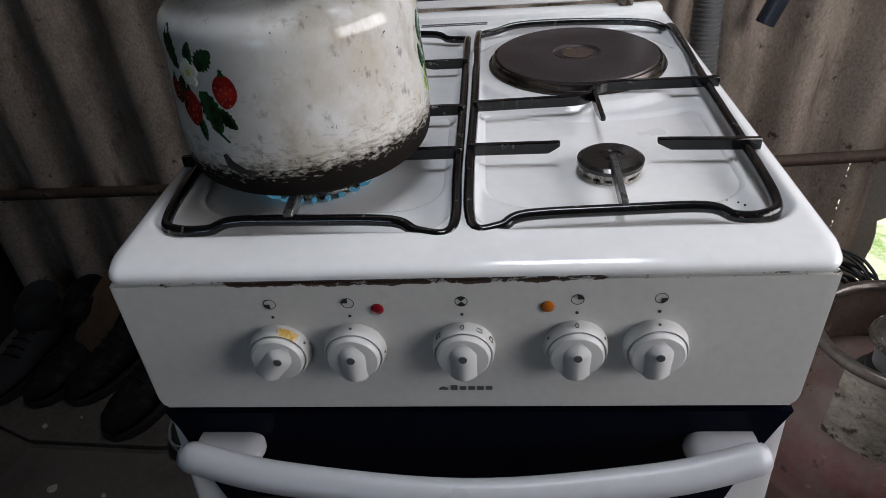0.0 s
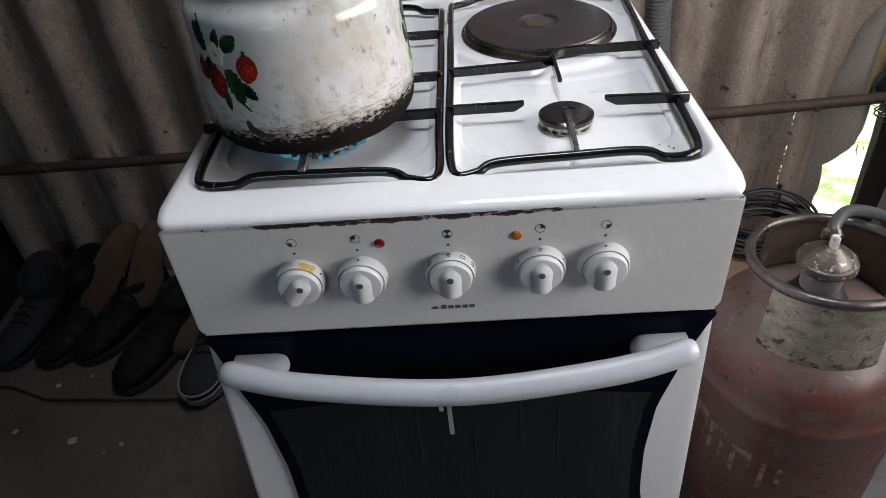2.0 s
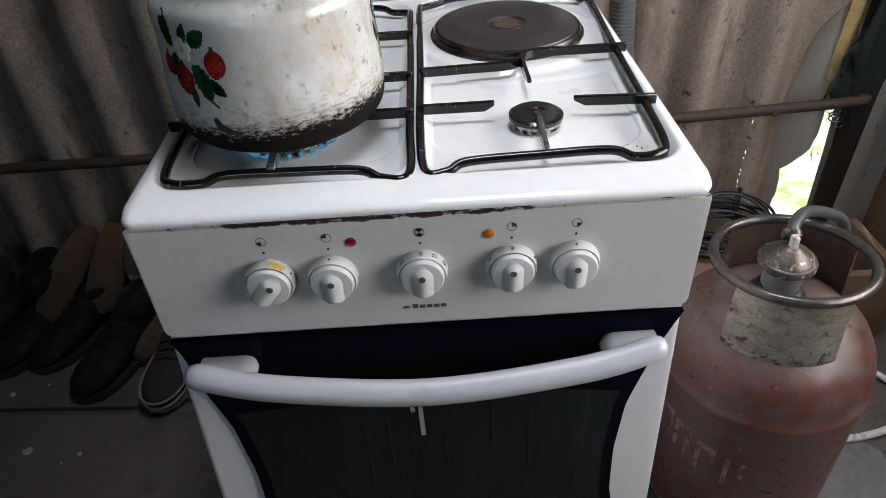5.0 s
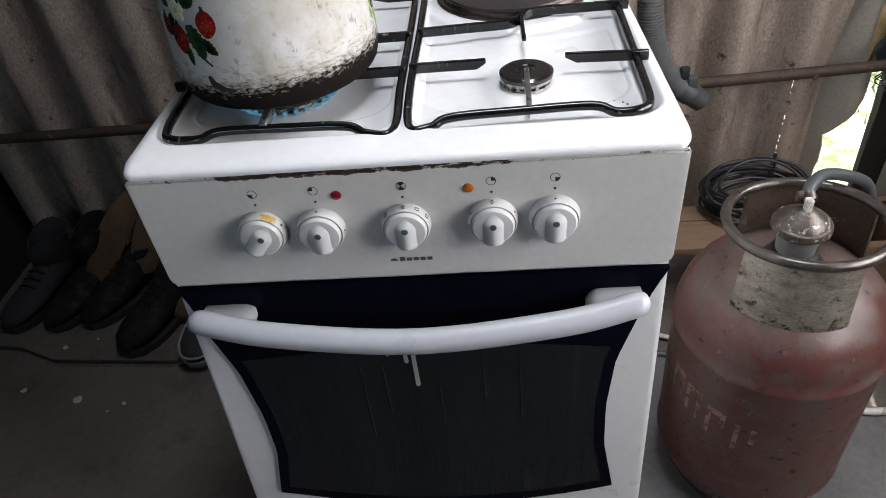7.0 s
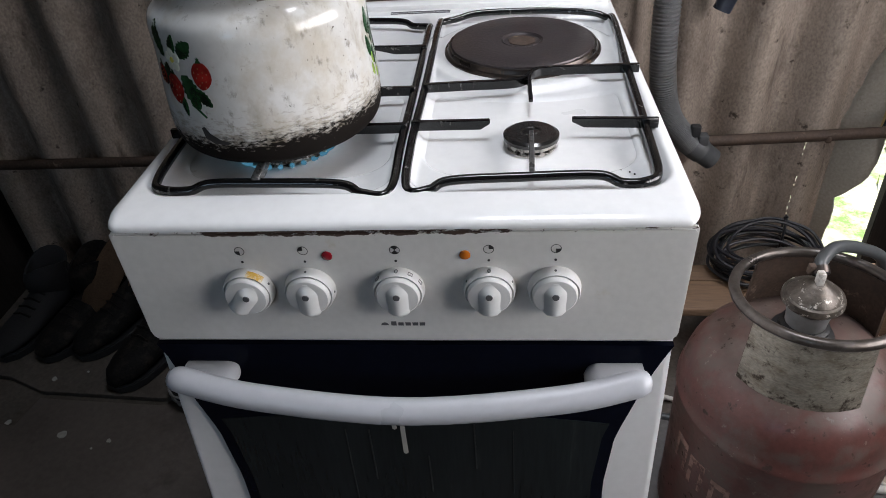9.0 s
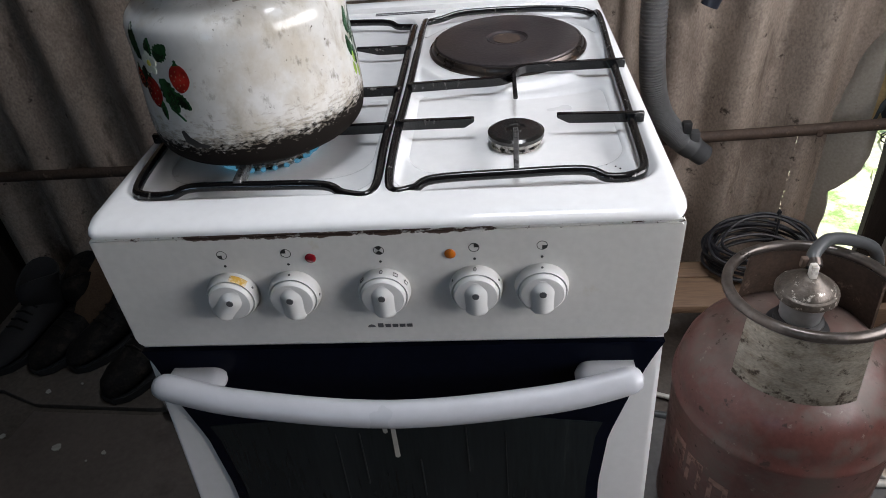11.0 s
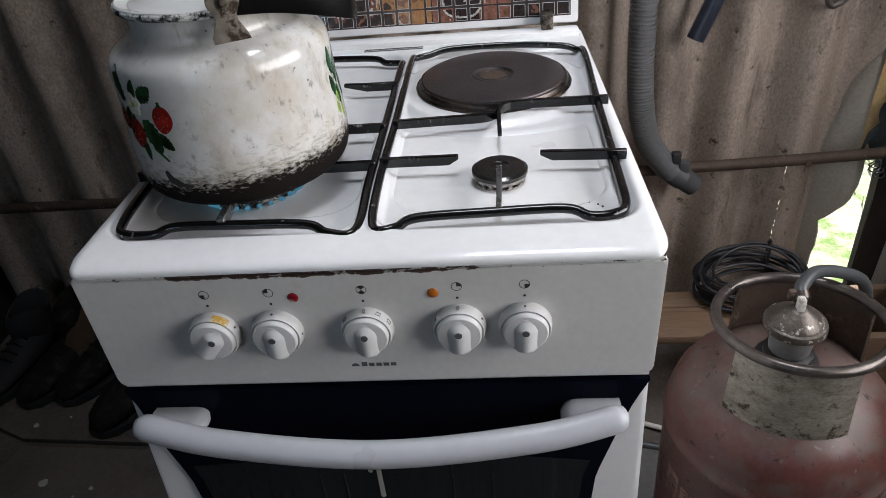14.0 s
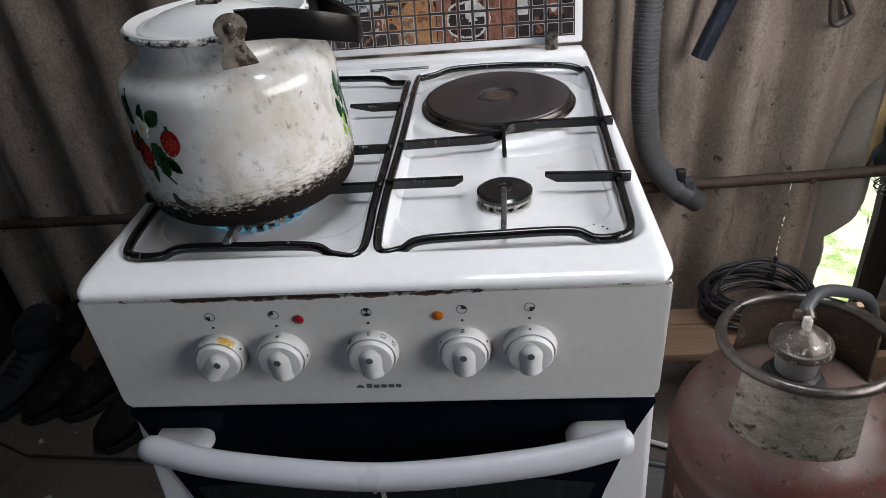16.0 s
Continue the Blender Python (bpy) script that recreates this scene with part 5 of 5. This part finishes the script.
# white cable on the floor
cab = tube(curve_points([(0.66, 0.47, 0.013), (0.82, 0.53, 0.010), (0.93, 0.50, 0.009), (0.965, 0.43, 0.009), (0.92, 0.36, 0.010), (0.84, 0.33, 0.013), (0.76, 0.33, 0.013), (0.68, 0.37, 0.013)], 8), 0.0075, 12)
solo("white_cable", cab, M["cable"], "dirty white cable looped on the floor behind the cylinder", "cable", (0.8, 0.42, 0))
cab = tube(curve_points([(0.30, 0.60, 0.06), (0.38, 0.57, 0.012), (0.455, 0.535, 0.012)], 6), 0.0055, 10)
solo("white_cable", cab, M["cable"], "end of a white cable on the floor beside the stove", "cable", (0.4, 0.55, 0))

# ---- wooden crate with plank and wire coil ----
crate = thing("wooden_crate", (0.80, 0.71, 0), "rough brown wooden crate against the slate wall", "crate")
for name, a in (("front_board", (0.60, 1.01, 0.60, 0.62, 0.005, 0.195)), ("back_board", (0.60, 1.01, 0.81, 0.83, 0.005, 0.150)), ("side_board", (0.99, 1.01, 0.6225, 0.8075, 0.005, 0.195)), ("side_board", (0.60, 0.62, 0.6225, 0.8075, 0.005, 0.195)), ("bottom", (0.6225, 0.9875, 0.6225, 0.8075, 0.005, 0.02))):
    part(name, box(*a, bevel=0.003), M["wood"], crate)
for x0, x1 in ((0.35, 0.80),):
    for k, (y0, y1) in enumerate(((0.598, 0.690), (0.693, 0.745))):
        solo("plank", box(x0 + 0.01 * k, x1 - 0.02 * k, y0, y1, 0.196, 0.216, bevel=0.003), M["wood"], "rough brown plank lying on the crate", "plank", ((x0 + x1) / 2, (y0 + y1) / 2, 0.196), "planks on the crate")
coil = thing("wire_coil", (0.65, 0.76, 0.217), "loose coil of thin black wire on a plank", "wire coil")
rnd = random.Random(21)
for k in range(15):
    rx, ry = rnd.uniform(0.085, 0.112), rnd.uniform(0.062, 0.085)
    cx, cy, cz, ph = 0.652 + rnd.uniform(-0.014, 0.014), 0.722 + rnd.uniform(-0.012, 0.012), 0.222 + 0.0046 * k, rnd.uniform(0, 6)
    pts = []
    for i in range(14):
        w = 2 * math.pi * i / 14
        pts.append((cx + rx * math.cos(w) + rnd.uniform(-0.004, 0.004), cy + ry * math.sin(w) + rnd.uniform(-0.004, 0.004), cz + 0.007 * math.sin(w * 2 + ph) + 0.012 * max(0, math.sin(w))))
    part("wire_turn", tube(curve_points(pts, 4, True), 0.0033, 7, True), M["wire"], coil)
tie = [(0.70 + 0.006 * math.cos(w), 0.79 + 0.02 * math.cos(w), 0.268 + 0.042 * math.sin(w)) for w in (2 * math.pi * i / 20 for i in range(20))]
part("wire_tie", tube([Vector(v) for v in tie], 0.0028, 6, True), M["wire"], coil)
part("wire_tie", tube(curve_points([(0.70, 0.79, 0.300), (0.694, 0.785, 0.311), (0.700, 0.78, 0.314)], 4), 0.0024, 6), M["wire"], coil)

# ---- things on the slate wall ----
drain = thing("drain_hose", (0.45, 0.9, 0.4), "grey corrugated drain hose hanging on the slate wall", "hose")
line = curve_points([(0.40, 0.905, 1.45), (0.411, 0.90, 1.15), (0.411, 0.895, 0.93), (0.411, 0.892, 0.75), (0.421, 0.89, 0.60), (0.444, 0.89, 0.51), (0.486, 0.888, 0.452), (0.525, 0.886, 0.42)], 40)
part("hose", tube(line[::2], lambda t: 0.0228, 18), M["drain"], drain)
for i in range(2, len(line) - 1, 2):
    if line[i].z > 1.15:
        continue
    t = (line[i + 1] - line[i - 1]).normalized()
    qm = Matrix.Translation(line[i]) @ t.to_track_quat("Z", "Y").to_matrix().to_4x4()
    part("rib", lathe([(0.0222, -0.0026), (0.0266, -0.0010), (0.0266, 0.0010), (0.0222, 0.0026)], (0, 0, 0), 18, m=qm), M["drain"], drain)
t = (line[-1] - line[-8]).normalized()
qm = Matrix.Translation(line[-1]) @ t.to_track_quat("Z", "Y").to_matrix().to_4x4()
cuff = part("cuff", lathe([(0.0, -0.03), (0.025, -0.03), (0.027, -0.026), (0.027, 0.0), (0.0245, 0.004), (0.0235, 0.034), (0.0215, 0.036), (0.018, 0.036), (0.018, 0.0), (0, 0)], (0, 0, 0), 32, m=qm), M["cuff"], drain, "smooth grey hose cuff", angle=30)
part("latch", box(0.494, 0.513, 0.868, 0.886, 0.462, 0.488, bevel=0.003), M["rubber"], cuff, "black latch")
part("latch_tab", box(0.511, 0.532, 0.866, 0.888, 0.442, 0.466, bevel=0.003), M["cuff"], cuff)

pipe = tube([Vector((0.514, 0.89, 0.724)), Vector((0.548, 0.895, 0.81)), Vector((0.584, 0.90, 0.905)), Vector((0.68, 0.905, 1.17))], 0.0175, 18)
solo("dark_pipe", pipe, M["dark_blue"], "short blue-black plastic pipe leaning on the slate wall", "pipe", (0.56, 0.905, 0.8))
brk = thing("iron_bracket", (0.78, 0.92, 0.87), "old cast-iron bracket with a loop, fixed to the wall", "bracket")
part("bar", tube(curve_points([(0.668, 0.925, 0.96), (0.674, 0.922, 0.915), (0.690, 0.92, 0.890), (0.720, 0.92, 0.880), (0.78, 0.92, 0.880), (0.835, 0.92, 0.884)], 5), 0.0, 12, flat=(0.0085, 0.0070)), M["iron_grey"], brk)
part("fork", tube(curve_points([(0.742, 0.92, 0.880), (0.750, 0.918, 0.845), (0.757, 0.917, 0.800), (0.762, 0.916, 0.772), (0.772, 0.916, 0.763), (0.783, 0.916, 0.768)], 5), 0.0, 12, flat=(0.0075, 0.0062)), M["iron_grey"], brk)
part("fork", tube(curve_points([(0.772, 0.92, 0.880), (0.770, 0.918, 0.855), (0.774, 0.917, 0.822), (0.788, 0.916, 0.796), (0.796, 0.916, 0.780), (0.783, 0.916, 0.766)], 5), 0.0, 12, flat=(0.0075, 0.0062)), M["iron_grey"], brk)
part("tip", lathe([(0, -0.004), (0.007, -0.004), (0.009, 0.0), (0.009, 0.012), (0.007, 0.015), (0, 0.015)], (0, 0, 0), 16, m=pose(0.838, 0.92, 0.876)), M["iron_grey"], brk)

# rags and wires on the post
bm = bmesh.new()
add_cloth(bm, lambda u, v: Vector((0.975 - 0.062 * u * (0.45 + 0.7 * v) - 0.01 * math.sin(9 * v), 0.932 + 0.010 * math.sin(7 * u + 4 * v) - 0.012 * u, 0.60 - 0.15 * v - 0.035 * u * (1 - v) + 0.012 * math.sin(11 * u))), 12, 16)
solo("rag", thicken(bm, 0.0015), M["rag"], "dark crumpled rag hung on the corner post", "rag", (0.95, 0.935, 0.45))
bm = bmesh.new()
add_cloth(bm, lambda u, v: Vector((1.030 - 0.068 * u - 0.010 * math.sin(8 * v + 2 * u), 0.918 + 0.010 * math.sin(9 * u + 5 * v), 1.05 - 0.66 * v + 0.014 * math.sin(9 * u))), 10, 20)
solo("rag", thicken(bm, 0.0015), M["rag"], "dark ragged cloth strip tied along the post", "rag", (0.985, 0.93, 0.5))
bm = bmesh.new()
add_cloth(bm, lambda u, v: Vector((0.985 - 0.072 * u * (0.55 + 0.6 * v) + 0.012 * math.sin(7 * v + u), 0.912 + 0.012 * math.sin(8 * u + 3 * v), 1.03 - 0.27 * v + 0.05 * u * v + 0.012 * math.sin(9 * u))), 14, 18)
solo("rag", thicken(bm, 0.0015), M["rag"], "dark blue-grey rag draped from the post top", "rag", (0.95, 0.92, 0.76))
bm = bmesh.new()
add_cloth(bm, lambda u, v: Vector((0.922 + 0.05 * u, 0.952 + 0.004 * math.sin(8 * u + 3 * v), 0.70 - 0.27 * v + 0.02 * u * v)), 8, 10)
solo("tan_rag", thicken(bm, 0.0015), M["tan_rag"], "tan cloth stuffed behind the slate edge", "rag", (0.95, 1.0, 0.44))
for k, (x, z, r) in enumerate(((0.958, 0.402, 0.016), (0.966, 0.385, 0.012), (0.95, 0.41, 0.010))):
    pts = [Vector((x + r * math.cos(w), 0.928 + 0.006 * math.sin(2 * w), z + r * math.sin(w))) for w in (2 * math.pi * i / 18 for i in range(18))]
    solo("wire_loop", tube(pts, 0.0016, 6, True), M["wire"], "twist of thin black wire round the rail end", "wire", (x, 0.928, z - r), "wire loops on the rail")
# green plastic bottle on the ledge
bt = thing("plastic_bottle", (1.138, 0.905, 0.3855), "yellow-green plastic bottle standing on the wall ledge", "bottle")
part("body", lathe([(0, 0), (0.027, 0), (0.029, 0.005), (0.029, 0.13), (0.024, 0.15), (0.012, 0.168), (0.0, 0.168)], (1.145, 0.905, 0.3855), 28), M["green_plastic"], bt)
part("cap", lathe([(0, 0.1685), (0.012, 0.1685), (0.012, 0.19), (0, 0.191)], (1.145, 0.905, 0.3855), 18), M["rubber"], bt)


# ---- footwear by the wall ----
def build_shoe(name, at, turn, length, width, height, upper, sole, label, shaft=0.0, tilt=0.0, stripes=0, laces=True):
    """A shoe with its heel at the local origin and its toe along local x."""
    base = Matrix.Translation(at) @ pose(0, 0, 0, 0, tilt, turn)
    s = thing(name, at, label, "shoe", "shoes by the wall")
    st = [(0.0, 0.62, 1.0), (0.10, 0.85, 1.05), (0.25, 0.80, 1.0), (0.38, 0.80, 0.86), (0.52, 0.92, 0.66), (0.68, 1.0, 0.50), (0.82, 0.94, 0.42), (0.93, 0.72, 0.34), (1.0, 0.30, 0.2)]
    bm, rows, n = bmesh.new(), [], 14
    for t, w, h in st:
        ring = []
        for k in range(n):
            a = 2 * math.pi * k / n
            y, z = math.cos(a), math.sin(a)
            yy = width / 2 * w * math.copysign(abs(y) ** 0.75, y) * (1 - 0.28 * max(0, z))
            zz = 0.018 + height * h * (0.5 + 0.5 * math.copysign(abs(z) ** 0.8, z))
            ring.append(bm.verts.new(base @ Vector((t * length, yy, zz))))
        rows.append(ring)
    for a, b in zip(rows, rows[1:]):
        for k in range(n):
            bm.faces.new((a[k], a[(k + 1) % n], b[(k + 1) % n], b[k]))
    bm.faces.new(rows[0][::-1]), bm.faces.new(rows[-1])
    bmesh.ops.subdivide_edges(bm, edges=bm.edges[:], cuts=1, use_grid_fill=True, smooth=0.6)
    part("upper", bm, upper, s, angle=70)
    sp = [(t * length, width / 2 * w * 1.06) for t, w, h in st]
    poly = sp + [(x, -y) for x, y in sp[::-1]]
    bm = prism(poly, 0.0, 0.022, "z", 0.003)
    bmesh.ops.transform(bm, matrix=base, verts=bm.verts)
    part("sole", bm, sole, s)
    for k in range(stripes):
        ps = [base @ Vector((t * length * 1.01, width / 2 * w * 1.05, 0.026 + 0.016 * k + 0.004 * math.sin(5 * t))) for t, w, h in st]
        ps += [base @ Vector((t * length * 1.01, -width / 2 * w * 1.05, 0.026 + 0.016 * k + 0.004 * math.sin(5 * t))) for t, w, h in st[::-1]]
        part("stripe", tube(curve_points(ps, 2), 0.0028, 6), M["sole"], s, "pale rubber stripe")
    if laces:
        for k in range(4):
            t = 0.40 + 0.075 * k
            h = height * (0.84 - 0.32 * (t - 0.38) / 0.3)
            ps = [base @ Vector((t * length, y * width, 0.018 + h * 1.02 - 0.10 * width * abs(y * 3))) for y in (-0.26, -0.12, 0.0, 0.12, 0.26)]
            part("lace", tube(curve_points(ps, 3), 0.0028, 6), upper if upper is not M["canvas"] else M["leather"], s)
    if shaft:
        bm, rows = bmesh.new(), []
        for i in range(9):
            t = i / 8
            cx, r = 0.17 * length + 0.02 * math.sin(3 * t), 0.5 * width * (0.85 + 0.12 * t)
            rows.append([bm.verts.new(base @ Vector((cx + r * 1.15 * math.cos(a) * (1 + 0.06 * math.sin(3 * a + 4 * t)), r * math.sin(a), height * 0.75 + shaft * t + 0.012 * math.sin(2 * a) * t))) for a in (2 * math.pi * k / 20 for k in range(20))])
        for a, b in zip(rows, rows[1:]):
            for k in range(20):
                bm.faces.new((a[k], a[(k + 1) % 20], b[(k + 1) % 20], b[k]))
        thicken(bm, 0.005)
        part("shaft", bm, upper, s, angle=60)
    return s


FZ = 0.0145
build_shoe("sneaker", (-0.598, 0.765, FZ), 266, 0.27, 0.098, 0.085, M["canvas"], M["sole"], "dark grey canvas sneaker with pale striped sole", stripes=2)
build_shoe("leather_shoe", (-0.690, 0.80, FZ), 247, 0.285, 0.105, 0.115, M["leather"], M["rubber"], "scuffed black leather lace-up shoe", shaft=0.03)
build_shoe("leather_shoe", (-0.80, 0.88, FZ), 240, 0.28, 0.10, 0.11, M["leather"], M["rubber"], "dusty black leather shoe by the wall", shaft=0.03)
build_shoe("boot", (-0.93, 0.88, FZ), 248, 0.27, 0.10, 0.095, M["leather"], M["rubber"], "worn dark leather boot by the wall", shaft=0.10)
build_shoe("boot", (-1.07, 0.89, FZ), 255, 0.27, 0.10, 0.095, M["canvas"], M["rubber"], "old dark grey boot by the wall", shaft=0.08)
build_shoe("suede_boot", (-0.66, 0.885, FZ), 262, 0.25, 0.095, 0.10, M["suede"], M["rubber"], "tan suede boot standing against the wall", shaft=0.13, laces=False)


def build_insole(line, width, label):
    """A thick felt insole bent along a line."""
    pts = curve_points(line, 6)
    n = len(pts) - 1
    bm, rows = bmesh.new(), []
    for i, c in enumerate(pts):
        t = i / n
        d = (pts[min(n, i + 1)] - pts[max(0, i - 1)]).normalized()
        w = d.cross(Vector((0.25, -1, 0.25))).normalized()
        up = w.cross(d).normalized()
        hw = 0.5 * width * (0.80 + 0.25 * math.sin(2.6 * t + 0.3)) * math.sqrt(max(0.02, 1 - abs(2 * t - 1) ** 7))
        rows.append([bm.verts.new(c + w * hw * u + up * v) for u, v in ((-1, -0.003), (-0.8, -0.007), (0, -0.008), (0.8, -0.007), (1, -0.003), (1, 0.003), (0.8, 0.007), (0, 0.008), (-0.8, 0.007), (-1, 0.003))])
    for a, b in zip(rows, rows[1:]):
        for k in range(10):
            bm.faces.new((a[k], a[(k + 1) % 10], b[(k + 1) % 10], b[k]))
    bm.faces.new(rows[0][::-1]), bm.faces.new(rows[-1])
    solo("felt_insole", bm, M["suede"], label, "insole", tuple(pts[-1]), "shoes by the wall", angle=60)


build_insole([(-0.755, 0.905, 0.235), (-0.770, 0.87, 0.215), (-0.790, 0.825, 0.165), (-0.808, 0.79, 0.115), (-0.820, 0.77, 0.075)], 0.078, "tan felt insole drooping over the black shoes")
build_insole([(-0.715, 0.91, 0.225), (-0.718, 0.875, 0.205), (-0.720, 0.84, 0.175), (-0.722, 0.815, 0.148)], 0.066, "brown felt insole propped among the shoes")
build_insole([(-0.83, 0.905, 0.235), (-0.86, 0.85, 0.205), (-0.90, 0.80, 0.15), (-0.935, 0.765, 0.085), (-0.95, 0.75, 0.045)], 0.07, "dusty tan felt insole leaning on a boot")

# crumbs on the hob
rnd = random.Random(5)
bm = bmesh.new()
for k in range(70):
    x, y = rnd.gauss(0.15, 0.04), rnd.gauss(0.095, 0.035)
    if not (0.03 < x < 0.21 and 0.07 < y < 0.2):
        continue
    r = rnd.uniform(0.0003, 0.0010)
    bmesh.ops.create_icosphere(bm, subdivisions=1, radius=r, matrix=Matrix.Translation((x, y, hob_height(x, y) + r * 0.7)))
solo("crumbs", bm, M["soot"], "burnt black crumbs scattered round the burner", "crumbs", (0.14, 0.09, 0.85), kind="stuff")

# grass outside, seen through the gap
rnd = random.Random(33)
verts, faces = [], []
for k in range(1100):
    x, y = rnd.uniform(0.7, 3.2), 1.5 + abs(rnd.gauss(0, 1.0))
    h, a, w = rnd.uniform(0.02, 0.07), rnd.uniform(0, 6.28), rnd.uniform(0.002, 0.005)
    dx, dy = math.cos(a), math.sin(a)
    i = len(verts)
    verts += [(x - w * dy, y + w * dx, -0.063), (x + w * dy, y - w * dx, -0.063), (x + dx * h * 0.3 + w * 0.6 * dy, y + dy * h * 0.3 - w * 0.6 * dx, -0.063 + h * 0.7), (x + dx * h * 0.8, y + dy * h * 0.8, -0.063 + h)]
    faces += [(i, i + 1, i + 2), (i, i + 2, i + 3)]
me = bpy.data.meshes.new("grass")
me.from_pydata(verts, [], faces)
me.materials.append(M["grass"])
tagged(new("grass", me), "sunlit green grass and weeds outside the shed", "grass", kind="stuff")
